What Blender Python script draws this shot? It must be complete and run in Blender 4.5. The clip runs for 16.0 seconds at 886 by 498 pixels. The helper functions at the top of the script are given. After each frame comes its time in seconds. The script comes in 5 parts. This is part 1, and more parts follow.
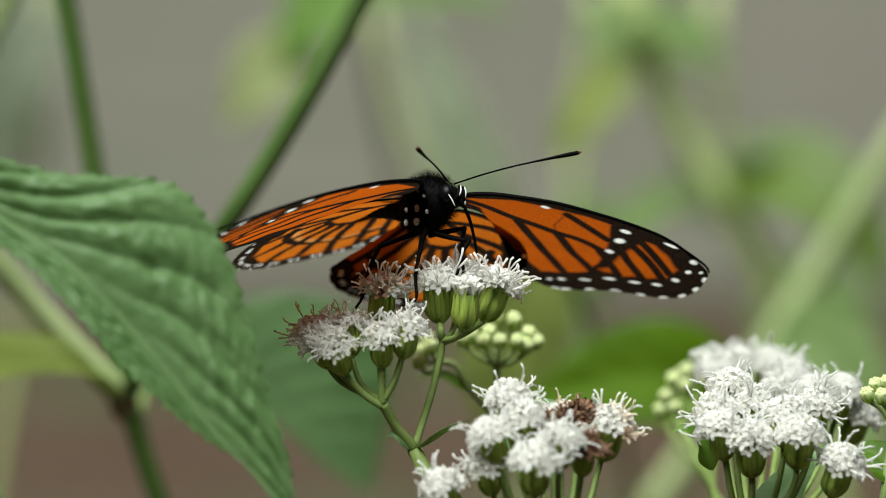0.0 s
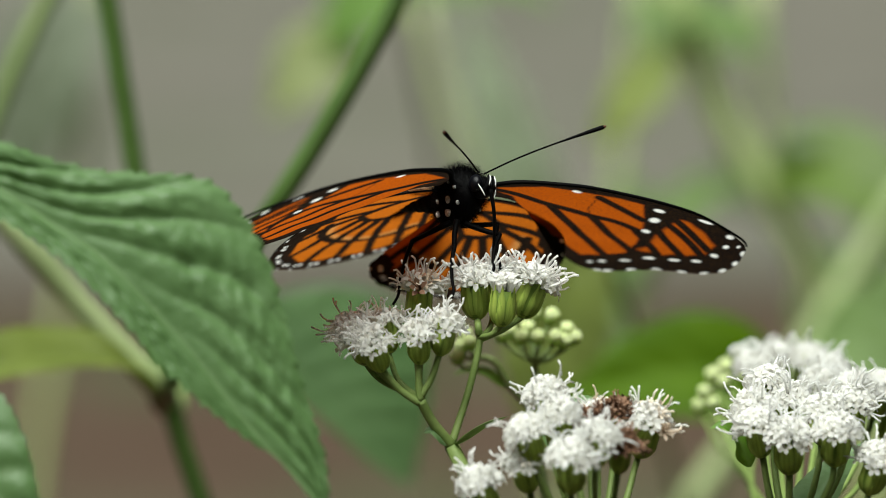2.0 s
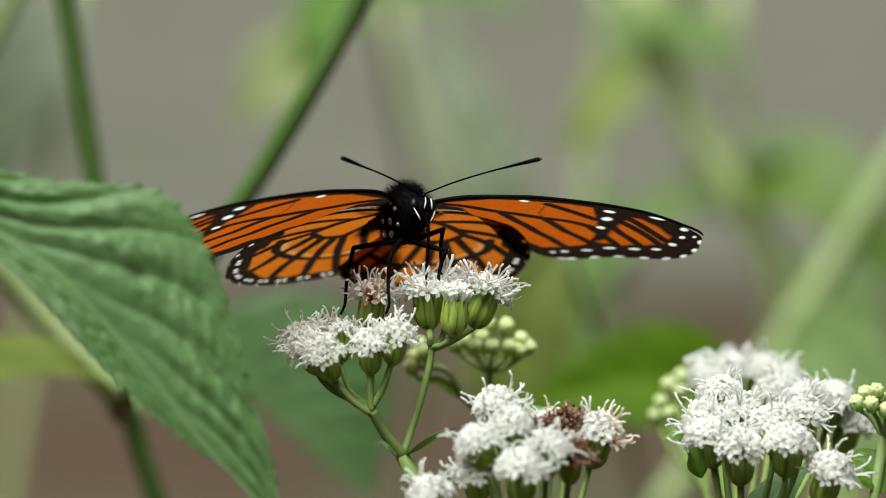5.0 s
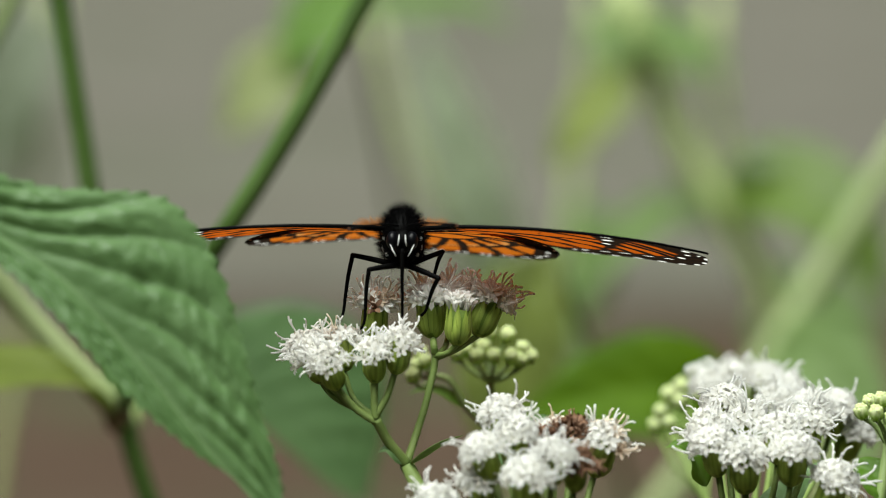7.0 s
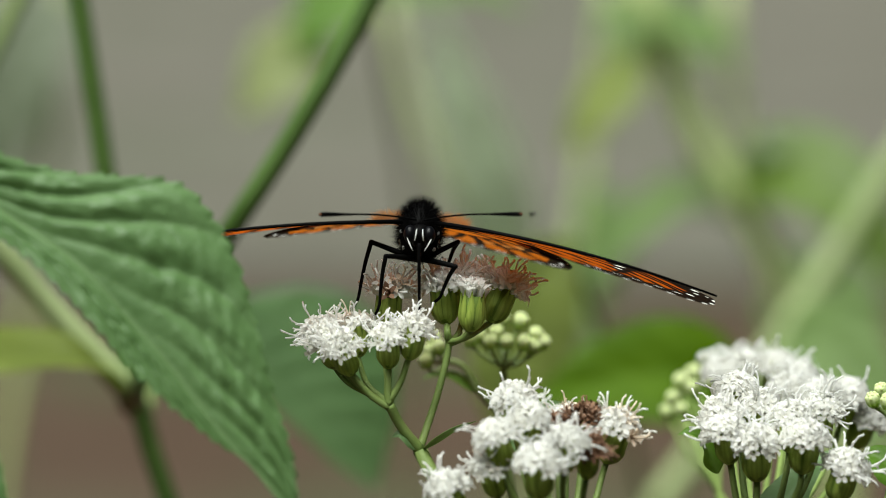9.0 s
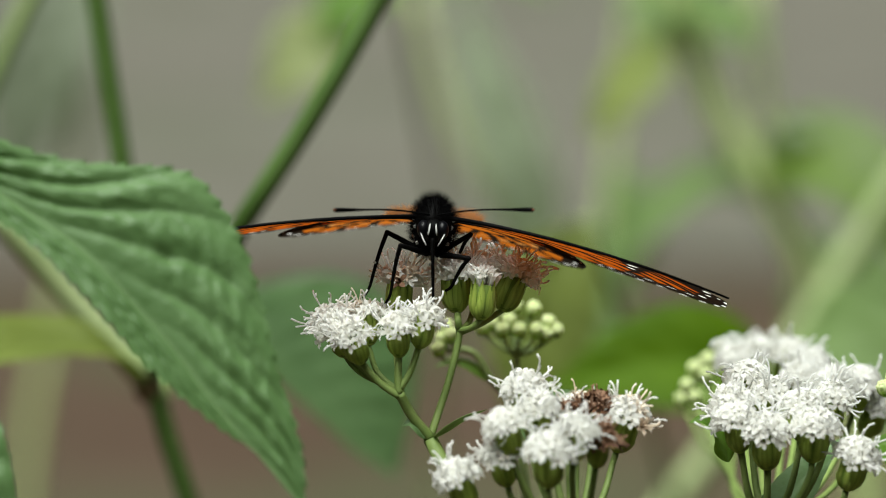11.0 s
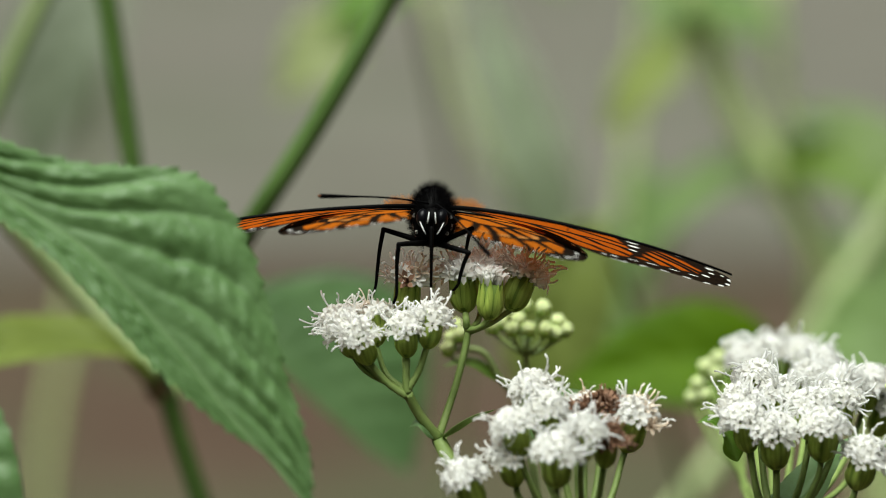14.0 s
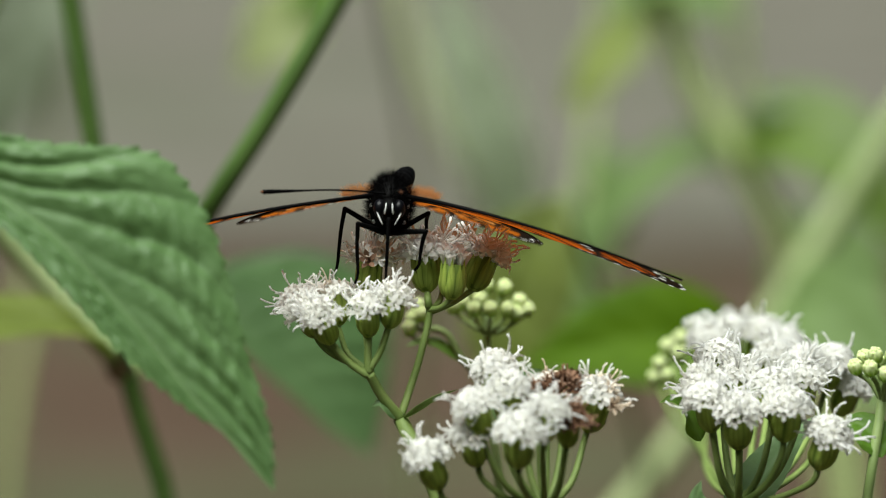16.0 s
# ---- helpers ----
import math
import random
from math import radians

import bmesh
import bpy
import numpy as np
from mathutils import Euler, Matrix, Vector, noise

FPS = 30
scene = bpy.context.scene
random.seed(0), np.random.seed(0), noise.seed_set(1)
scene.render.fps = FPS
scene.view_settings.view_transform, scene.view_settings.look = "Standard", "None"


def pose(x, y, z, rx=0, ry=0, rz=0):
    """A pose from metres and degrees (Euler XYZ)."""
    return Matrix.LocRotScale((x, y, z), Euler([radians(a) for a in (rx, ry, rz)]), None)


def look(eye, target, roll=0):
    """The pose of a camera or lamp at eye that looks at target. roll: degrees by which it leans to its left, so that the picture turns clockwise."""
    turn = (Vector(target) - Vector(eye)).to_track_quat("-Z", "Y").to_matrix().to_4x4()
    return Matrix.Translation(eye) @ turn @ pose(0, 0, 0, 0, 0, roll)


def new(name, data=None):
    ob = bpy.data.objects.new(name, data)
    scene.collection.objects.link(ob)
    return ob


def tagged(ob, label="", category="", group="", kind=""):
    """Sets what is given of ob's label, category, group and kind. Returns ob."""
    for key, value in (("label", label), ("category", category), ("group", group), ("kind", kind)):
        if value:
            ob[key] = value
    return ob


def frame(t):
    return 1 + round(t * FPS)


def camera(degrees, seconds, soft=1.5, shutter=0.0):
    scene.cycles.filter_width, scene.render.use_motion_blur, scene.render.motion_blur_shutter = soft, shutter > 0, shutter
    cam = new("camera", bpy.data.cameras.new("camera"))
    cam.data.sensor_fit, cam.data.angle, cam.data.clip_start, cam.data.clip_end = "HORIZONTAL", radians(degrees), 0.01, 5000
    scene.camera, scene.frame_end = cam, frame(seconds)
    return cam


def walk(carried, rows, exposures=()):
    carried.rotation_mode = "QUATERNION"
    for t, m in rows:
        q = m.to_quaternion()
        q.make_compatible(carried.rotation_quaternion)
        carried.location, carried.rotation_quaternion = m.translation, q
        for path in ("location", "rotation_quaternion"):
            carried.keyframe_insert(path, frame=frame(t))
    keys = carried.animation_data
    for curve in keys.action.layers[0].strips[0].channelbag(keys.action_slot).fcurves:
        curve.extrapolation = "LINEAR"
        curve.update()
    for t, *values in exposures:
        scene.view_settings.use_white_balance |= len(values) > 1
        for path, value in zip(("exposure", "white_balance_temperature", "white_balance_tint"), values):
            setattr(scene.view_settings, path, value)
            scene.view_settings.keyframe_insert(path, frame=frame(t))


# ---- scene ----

# The subject's frame: the view axis leans 8 degrees down; millimetres right, away and up from the view's centre.
HEIGHT = 0.85
LEAN = pose(0, 0, HEIGHT, -8, 0, 0)


def at(x, y, z):
    """World place of a point given in millimetres in the subject's frame."""
    return LEAN @ (Vector((x, y, z)) * 0.001)


def eye_row(x, y, z, yaw, pitch, roll):
    return LEAN @ pose(x * 0.001, -0.75 + y * 0.001, z * 0.001, 0, 0, -yaw) @ pose(0, 0, 0, 90 + pitch, 0, 0) @ pose(0, 0, 0, 0, 0, roll)


cam = camera(9.53, 16.0, soft=0.8)
cam.data.dof.use_dof = True
cam.data.dof.focus_distance = 0.756
cam.data.dof.aperture_fstop = 13.5
cam.data.dof.aperture_blades = 9
PATH = [
    (0, -5.17, -0.55, -2.88, 0.442, 0.265, -0.226),
    (0.5, -1.02, -2.05, -0.54, 0.069, 0.094, -0.237),
    (1, -2.24, 0.40, -1.10, 0.173, 0.053, -0.158),
    (1.5, -4.45, -0.62, -1.59, 0.335, 0.091, -0.065),
    (2, -3.10, -0.50, -1.18, -0.120, 0.099, -0.155),
    (2.5, -2.28, -0.11, -1.04, -0.115, 0.059, -0.160),
    (3, -1.06, 1.43, -0.36, 0.078, 0.021, -0.096),
    (3.5, -3.66, -2.17, -0.21, 0.520, -0.028, -0.008),
    (4, 1.30, -2.34, 0.32, 0.179, 0.029, -0.186),
    (4.2, 3.09, 0.20, -0.22, -0.042, 0.105, -0.055),
    (6.5, -1.55, -0.44, -0.60, 0.184, 0.189, 0.021),
    (7, -3.31, 1.33, -1.55, 0.374, 0.324, -0.056),
    (7.5, -3.84, 1.14, -1.97, 0.454, 0.364, -0.191),
    (8, -3.15, -0.64, -1.46, 0.316, 0.302, 0.026),
    (8.5, -4.72, -0.22, -1.08, 0.559, 0.252, 0.081),
    (9, -3.76, -1.46, -0.48, 0.255, 0.095, 0.289),
    (9.2, -2.50, -1.63, 0.17, 0.074, 0.012, 0.424),
    (11.5, 3.77, -0.10, 0.75, -0.401, -0.147, 0.106),
    (12, 7.24, 1.40, 1.93, -0.574, -0.202, -0.032),
    (12.5, 3.21, 0.55, 1.16, -0.251, -0.097, 0.057),
    (13, 4.48, 0.18, 1.66, -0.479, -0.121, 0.058),
    (13.5, 4.20, 0.98, 1.54, -0.545, -0.167, 0.102),
    (14, 3.69, -0.04, 1.71, -0.509, -0.197, 0.089),
    (14.5, 4.31, 0.93, 2.02, -0.529, -0.259, 0.112),
    (15, 3.61, 1.77, 1.62, -0.245, -0.303, 0.141),
    (15.5, 3.88, 1.40, 1.84, -0.130, -0.411, 0.039),
    (16, 3.31, 2.14, 1.74, -0.069, -0.421, 0.079),
    ]
walk(cam, [(t, eye_row(*r)) for t, *r in PATH], exposures=[(0.0, 0.91, 6530, -1), (4.0, 0.97, 6530, -1), (9.0, 0.96, 6530, -1), (16.0, 0.98, 6530, -1)])

# ---- world and light: a bright overcast day in open shade ----
world = bpy.data.worlds.new("world")
scene.world = world
world.use_nodes = True
wn = world.node_tree.nodes
sky = wn.new("ShaderNodeTexSky")
sky.sky_type = "NISHITA"
sky.sun_disc = False
sky.sun_elevation = radians(85)
sky.sun_rotation = radians(200)
sky.air_density, sky.dust_density, sky.ozone_density = 1.0, 4.0, 0.6
wn["Background"].inputs["Strength"].default_value = 0.011
world.node_tree.links.new(sky.outputs["Color"], wn["Background"].inputs["Color"])
sun = new("sun", bpy.data.lights.new("sun", "SUN"))
sun.data.energy = 3.95
sun.data.angle = radians(48)
sun.data.color = (1.0, 0.985, 0.99)
sun.matrix_world = look((-0.7, -1.0, 4.2), (0, 0, 0.85))


# ---- materials ----
class Nodes:
    """A short way to write a node material."""

    def __init__(self, name):
        self.mat = bpy.data.materials.new(name)
        self.mat.use_nodes = True
        self.nt = self.mat.node_tree
        self.nt.nodes.clear()
        self.out = self.add("ShaderNodeOutputMaterial")

    def add(self, kind, **values):
        n = self.nt.nodes.new(kind)
        for k, v in values.items():
            self.link(v, n.inputs[k.replace("_", " ")])
        return n

    def link(self, v, socket):
        if isinstance(v, bpy.types.NodeSocket):
            self.nt.links.new(v, socket)
        else:
            socket.default_value = v

    def noise(self, scale, detail=4.0, rough=0.6, coords="Object"):
        tc = self.add("ShaderNodeTexCoord")
        n = self.add("ShaderNodeTexNoise", Scale=scale, Detail=detail, Roughness=rough)
        self.link(tc.outputs[coords], n.inputs["Vector"])
        return n.outputs["Fac"]

    def ramp(self, fac, *stops):
        r = self.add("ShaderNodeValToRGB")
        e = r.color_ramp.elements
        while len(e) < len(stops):
            e.new(0.5)
        for el, (p, c) in zip(e, stops):
            el.position, el.color = p, (*c, 1)
        self.link(fac, r.inputs["Fac"])
        return r.outputs["Color"]

    def mix(self, fac, a, b, blend="MIX"):
        m = self.nt.nodes.new("ShaderNodeMix")
        m.data_type, m.blend_type = "RGBA", blend
        self.link(fac, m.inputs[0])
        for v, i in ((a, 6), (b, 7)):
            self.link(v if isinstance(v, bpy.types.NodeSocket) else (*v, 1), m.inputs[i])
        return m.outputs[2]

    def random(self):
        return self.add("ShaderNodeObjectInfo").outputs["Random"]

    def attr(self, name, output="Fac"):
        a = self.add("ShaderNodeAttribute")
        a.attribute_name = name
        return a.outputs[output]

    def bump(self, height, strength, distance):
        return self.add("ShaderNodeBump", Height=height, Strength=strength, Distance=distance).outputs["Normal"]

    def skin(self, color, rough=0.5, normal=None, thin=0.0, thin_color=None, spec=0.5, sheen=0.0):
        """Principled surface; thin: the share of light that a thin sheet lets through."""
        p = self.add("ShaderNodeBsdfPrincipled")
        self.link(color if isinstance(color, bpy.types.NodeSocket) else (*color, 1), p.inputs["Base Color"])
        self.link(rough, p.inputs["Roughness"])
        p.inputs["Specular IOR Level"].default_value = spec
        p.inputs["Sheen Weight"].default_value = sheen
        if normal:
            self.link(normal, p.inputs["Normal"])
        last = p.outputs[0]
        if thin:
            t = self.add("ShaderNodeBsdfTranslucent")
            c = thin_color or color
            self.link(c if isinstance(c, bpy.types.NodeSocket) else (*c, 1), t.inputs["Color"])
            m = self.add("ShaderNodeMixShader", Fac=thin)
            self.nt.links.new(last, m.inputs[1])
            self.nt.links.new(t.outputs[0], m.inputs[2])
            last = m.outputs[0]
        self.nt.links.new(last, self.out.inputs["Surface"])
        return self.mat


def leaf_material(name, dark, light, vein, thin=0.35, spec=0.35):
    n = Nodes(name)
    mottle = n.noise(90.0, 5.0)
    col = n.ramp(mottle, (0.3, dark), (0.7, light))
    col = n.mix(n.attr("vein"), col, vein)
    fine = n.noise(1400.0, 3.0)
    return n.skin(col, 0.5, n.bump(fine, 0.35, 0.0004), thin, n.mix(0.5, col, (0.25, 0.36, 0.04)), spec=spec)


def stem_material(name, a, b, scale=250.0):
    n = Nodes(name)
    col = n.ramp(n.noise(scale, 5.0), (0.3, a), (0.7, b))
    return n.skin(col, 0.55, n.bump(n.noise(2600.0, 3.0), 0.4, 0.0002), spec=0.3)


LEAF_NEAR = leaf_material("broad leaf", (0.085, 0.17, 0.05), (0.125, 0.225, 0.08), (0.19, 0.29, 0.13), 0.3, 0.5)
# Deep green, with the shade on this leaf put into its lowered colour.
LEAF_DEEP_SHADED = leaf_material("deep green shaded leaf", (0.042, 0.086, 0.002), (0.06, 0.112, 0.003), (0.06, 0.112, 0.004), 0.06, 0.05)
LEAF_FRESH = leaf_material("fresh leaf", (0.07, 0.125, 0.012), (0.11, 0.175, 0.02), (0.13, 0.2, 0.04), 0.3)
LEAF_OLIVE = leaf_material("olive leaf", (0.1, 0.13, 0.022), (0.15, 0.19, 0.035), (0.16, 0.2, 0.05), 0.25)
LEAF_BRIGHT = leaf_material("young leaf", (0.09, 0.21, 0.015), (0.15, 0.3, 0.03), (0.2, 0.34, 0.08), 0.5)
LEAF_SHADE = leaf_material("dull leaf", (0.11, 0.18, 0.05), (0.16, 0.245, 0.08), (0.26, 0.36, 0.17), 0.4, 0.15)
LEAF_DULL = leaf_material("grey-green leaf", (0.13, 0.16, 0.1), (0.17, 0.2, 0.13), (0.19, 0.22, 0.14), 0.4)
LEAF_BLUE = leaf_material("blue-green leaf", (0.055, 0.11, 0.036), (0.08, 0.145, 0.052), (0.13, 0.21, 0.09), 0.3, 0.2)
LEAF_STRAW = leaf_material("straw leaf", (0.22, 0.265, 0.09), (0.28, 0.32, 0.12), (0.28, 0.32, 0.12), 0.4)
# Both pale tones are lifted beyond foliage to stand in for missing light.
LEAF_LIFTED = leaf_material("brightened pale leaf", (0.44, 0.53, 0.35), (0.5, 0.59, 0.4), (0.5, 0.59, 0.4), 0.4)
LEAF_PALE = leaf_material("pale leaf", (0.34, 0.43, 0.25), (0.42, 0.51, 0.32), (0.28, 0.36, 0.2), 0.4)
LEAF_YELLOW = leaf_material("yellowing leaf", (0.15, 0.2, 0.03), (0.22, 0.27, 0.045), (0.22, 0.27, 0.06), 0.4)
STEM_NEAR = stem_material("flower stem", (0.14, 0.21, 0.048), (0.23, 0.3, 0.09))
STEM_DARK = stem_material("dark stem", (0.04, 0.08, 0.012), (0.066, 0.122, 0.022), 60.0)
KNOT = stem_material("stem node", (0.2, 0.14, 0.08), (0.27, 0.2, 0.12), 90.0)
STEM_PALE = stem_material("pale stem", (0.26, 0.33, 0.14), (0.38, 0.44, 0.22), 60.0)
# Tone raised as well, because overhead light leaves upright stems dark.
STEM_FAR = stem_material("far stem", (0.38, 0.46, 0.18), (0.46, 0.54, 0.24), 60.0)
STEM_MID = stem_material("mid stem", (0.16, 0.23, 0.07), (0.26, 0.33, 0.12), 60.0)

n = Nodes("green bracts")
rib = n.attr("rib")
tone = n.mix(n.noise(500.0, 3.0), (0.44, 0.57, 0.08), (0.6, 0.72, 0.18))
tone = n.mix(rib, tone, (0.14, 0.24, 0.035))
BRACT = n.skin(tone, 0.5, n.bump(n.noise(3000.0, 2.0), 0.3, 0.0001), 0.42, spec=0.3)

n = Nodes("bud green")
tone = n.mix(n.noise(400.0, 3.0), (0.8, 0.88, 0.45), (0.92, 0.95, 0.66))
tone = n.mix(n.attr("rib"), tone, (0.3, 0.46, 0.06))
BUD = n.skin(tone, 0.45, None, 0.5, spec=0.3)

n = Nodes("white petals")
tone = n.mix(n.random(), (0.88, 0.88, 0.87), (0.85, 0.84, 0.82))
tone = n.mix(n.attr("throat"), tone, (0.74, 0.7, 0.56))
PETAL = n.skin(tone, 0.55, None, 0.55, (0.92, 0.92, 0.89), spec=0.1)

n = Nodes("fading petals")
tone = n.ramp(n.random(), (0.0, (0.91, 0.87, 0.81)), (0.6, (0.85, 0.76, 0.64)), (1.0, (0.72, 0.57, 0.42)))
tone = n.mix(n.attr("throat"), tone, (0.25, 0.14, 0.07))
PETAL_FADING = n.skin(tone, 0.65, None, 0.3, spec=0.2)

n = Nodes("withered petals")
tone = n.ramp(n.random(), (0.0, (0.10, 0.05, 0.028)), (0.6, (0.24, 0.13, 0.075)), (1.0, (0.42, 0.28, 0.2)))
PETAL_BROWN = n.skin(tone, 0.8, n.bump(n.noise(2500.0), 0.5, 0.0003), 0.1, spec=0.2)

n = Nodes("wing scales")
tone = n.attr("pattern", "Color")
grain = n.noise(3000.0, 2.0)
tone = n.mix(n.ramp(grain, (0.35, (0.35, 0.35, 0.35)), (0.6, (0, 0, 0))), tone, (0.01, 0.004, 0.001))
glow = n.add("ShaderNodeGamma", Color=tone, Gamma=0.68).outputs[0]
WING = n.skin(tone, 0.75, n.bump(grain, 0.25, 0.0001), 0.66, glow, spec=0.03)

n = Nodes("black chitin")
BLACK = n.skin(n.mix(n.noise(900.0), (0.0008, 0.0008, 0.0008), (0.002, 0.0018, 0.0018)), 0.6, n.bump(n.noise(4000.0), 0.4, 0.0001), spec=0.05)
n = Nodes("black fur")
FUR = n.skin(n.mix(n.random(), (0.0015, 0.0015, 0.0016), (0.004, 0.0035, 0.0035)), 0.85, None, spec=0.02)
n = Nodes("tawny fur")
FUR_TAWNY = n.skin((0.66, 0.33, 0.12), 0.7, None, 0.5, spec=0.2)
n = Nodes("white scales")
WHITE = n.skin(n.mix(n.noise(3000.0), (0.6, 0.6, 0.58), (0.8, 0.8, 0.78)), 0.7, spec=0.2)
n = Nodes("eye")
EYE = n.skin((0.003, 0.003, 0.004), 0.35, None, spec=0.15)
n = Nodes("antenna club")
CLUB = n.skin((0.10, 0.035, 0.012), 0.6, None, spec=0.3)

n = Nodes("soil")
soil = n.ramp(n.noise(2.2, 6.0, 0.65), (0.3, (0.042, 0.024, 0.014)), (0.5, (0.06, 0.038, 0.024)), (0.7, (0.076, 0.055, 0.037)))
soil = n.mix(n.ramp(n.noise(0.9, 3.0), (0.5, (0, 0, 0)), (0.64, (0.85, 0.85, 0.85))), soil, (0.052, 0.075, 0.032))
SOIL = n.skin(soil, 0.9, n.bump(n.noise(40.0), 0.6, 0.02), spec=0.2)
# Leaf colour of the unseen hedge added to block low sky light.
n = Nodes("light-blocking hedge leaves")
tuft = n.noise(55.0, 5.0, 0.7)
HEDGE_BLOCKER = n.skin(n.ramp(tuft, (0.3, (0.018, 0.035, 0.008)), (0.7, (0.055, 0.095, 0.022))), 0.7, n.bump(tuft, 0.9, 0.03), spec=0.2)
n = Nodes("gravel")
grit = n.ramp(n.noise(3.0, 6.0, 0.65), (0.3, (0.082, 0.076, 0.058)), (0.7, (0.134, 0.126, 0.104)))
grit = n.mix(n.ramp(n.noise(0.5, 3.0), (0.5, (0, 0, 0)), (0.7, (0.6, 0.6, 0.6))), grit, (0.06, 0.08, 0.04))
GRAVEL = n.skin(grit, 0.9, n.bump(n.noise(60.0), 0.6, 0.01), spec=0.2)


# ---- builders ----
def mesh_from(name, verts, faces, mat, smooth=True, **attrs):
    me = bpy.data.meshes.new(name)
    me.from_pydata([tuple(v) for v in verts], [], faces)
    me.materials.append(mat)
    if smooth:
        me.polygons.foreach_set("use_smooth", [True] * len(me.polygons))
    for key, values in attrs.items():
        a = me.attributes.new(key, "FLOAT", "POINT")
        a.data.foreach_set("value", [float(v) for v in values])
    me.update()
    return me


def thing(name, base, label, category, group=""):
    ob = new(name)
    ob.empty_display_size = 0.02
    ob.matrix_world = Matrix.Translation(base)
    return tagged(ob, label, category, group)


def part(name, me, parent, m=None, label=""):
    """One mesh under a thing or a part; m: its pose in the parent's space."""
    ob = new(name, me)
    ob.parent = parent
    if m is not None:
        ob.matrix_basis = m
    if label:
        ob["label"] = label
    return ob


def spline(pts, n):
    """n + 1 places along a smooth curve through pts, evenly spaced."""
    p = [Vector(q) for q in pts]
    p = [p[0] * 2 - p[1]] + p + [p[-1] * 2 - p[-2]]
    fine = []
    for i in range(len(p) - 3):
        a, b, c, d = p[i:i + 4]
        k = [0.0]
        for e, g in ((a, b), (b, c), (c, d)):
            k.append(k[-1] + max((g - e).length, 1e-9) ** 0.5)
        for j in range(16):
            t = k[1] + (k[2] - k[1]) * j / 16
            l1 = a.lerp(b, (t - k[0]) / (k[1] - k[0]))
            l2 = b.lerp(c, (t - k[1]) / (k[2] - k[1]))
            l3 = c.lerp(d, (t - k[2]) / (k[3] - k[2]))
            m1 = l1.lerp(l2, (t - k[0]) / (k[2] - k[0]))
            m2 = l2.lerp(l3, (t - k[1]) / (k[3] - k[1]))
            fine.append(m1.lerp(m2, (t - k[1]) / (k[2] - k[1])))
    fine.append(p[-2])
    run = [0.0]
    for e, g in zip(fine, fine[1:]):
        run.append(run[-1] + (g - e).length)
    res, i = [], 0
    for k in range(n + 1):
        s = run[-1] * k / n
        while i < len(fine) - 2 and run[i + 1] < s:
            i += 1
        res.append(fine[i].lerp(fine[i + 1], min(1.0, (s - run[i]) / max(run[i + 1] - run[i], 1e-12))))
    return res


def axes(z, hint=(0.0, 0.0, 1.0)):
    """A turn whose z axis runs along z."""
    z = Vector(z).normalized()
    h = Vector(hint)
    if abs(z.dot(h)) > 0.98:
        h = Vector((0.0, 1.0, 0.0))
    x = h.cross(z).normalized()
    return Matrix((x, z.cross(x), z)).transposed()


class Shape:
    """Vertices and faces gathered into one mesh."""

    def __init__(self):
        self.v, self.f, self.a = [], [], []

    def tube(self, line, radii, sides=6, attr=0.0, cap=True):
        start = len(self.v)
        ref = None
        for i, p in enumerate(line):
            d = (line[min(i + 1, len(line) - 1)] - line[max(i - 1, 0)]).normalized()
            if ref is None:
                ref = axes(d).col[0].copy()
            ref = (ref - d * ref.dot(d)).normalized()
            side = d.cross(ref)
            r = radii(i / (len(line) - 1)) if callable(radii) else radii
            for k in range(sides):
                t = 2 * math.pi * k / sides
                self.v.append(p + (ref * math.cos(t) + side * math.sin(t)) * r)
                self.a.append(attr)
        for i in range(len(line) - 1):
            for k in range(sides):
                a, b = start + i * sides + k, start + i * sides + (k + 1) % sides
                self.f.append((a, b, b + sides, a + sides))
        if cap:
            self.f.append(tuple(start + k for k in reversed(range(sides))))
            e = start + (len(line) - 1) * sides
            self.f.append(tuple(e + k for k in range(sides)))
        return self

    def lathe(self, profile, sides, ribs=0, depth=0.0, m=None, attr=None):
        """Turned shape: (radius, height) rows; ribs: lengthwise grooves of that depth."""
        start = len(self.v)
        m = m or Matrix()
        for r, h in profile:
            for k in range(sides):
                t = 2 * math.pi * k / sides
                groove = 0.5 - 0.5 * math.cos(ribs * t) if ribs else 1.0
                rr = r * (1 - depth * (1 - groove))
                self.v.append(m @ Vector((rr * math.cos(t), rr * math.sin(t), h)))
                self.a.append(attr(h, groove) if attr else 0.0)
        for i in range(len(profile) - 1):
            for k in range(sides):
                a, b = start + i * sides + k, start + i * sides + (k + 1) % sides
                self.f.append((a, b, b + sides, a + sides))
        self.f.append(tuple(start + k for k in reversed(range(sides))))
        e = start + (len(profile) - 1) * sides
        self.f.append(tuple(e + k for k in range(sides)))
        return self

    def ball(self, center, radii, turn=None, rings=8, sides=12, attr=0.0):
        c = Vector(center)
        rows = [(math.sin(math.pi * i / rings), -math.cos(math.pi * i / rings)) for i in range(rings + 1)]
        rows[0], rows[-1] = (0.02, -1), (0.02, 1)
        m = Matrix.Translation(c) @ (turn.to_4x4() if turn else Matrix()) @ Matrix.Diagonal((*radii, 1))
        return self.lathe(rows, sides, m=m, attr=lambda h, g: attr)

    def done(self, name, mat, smooth=True, key=None, origin=None):
        v = [p - origin for p in self.v] if origin is not None else self.v
        return mesh_from(name, v, self.f, mat, smooth, **({key: self.a} if key else {}))


def drop(p, lean=(0.0, 0.0)):
    """The place on the ground under p, with a lean in metres."""
    return Vector((p.x + lean[0], p.y + lean[1], -0.02))


rng = random.Random(7)


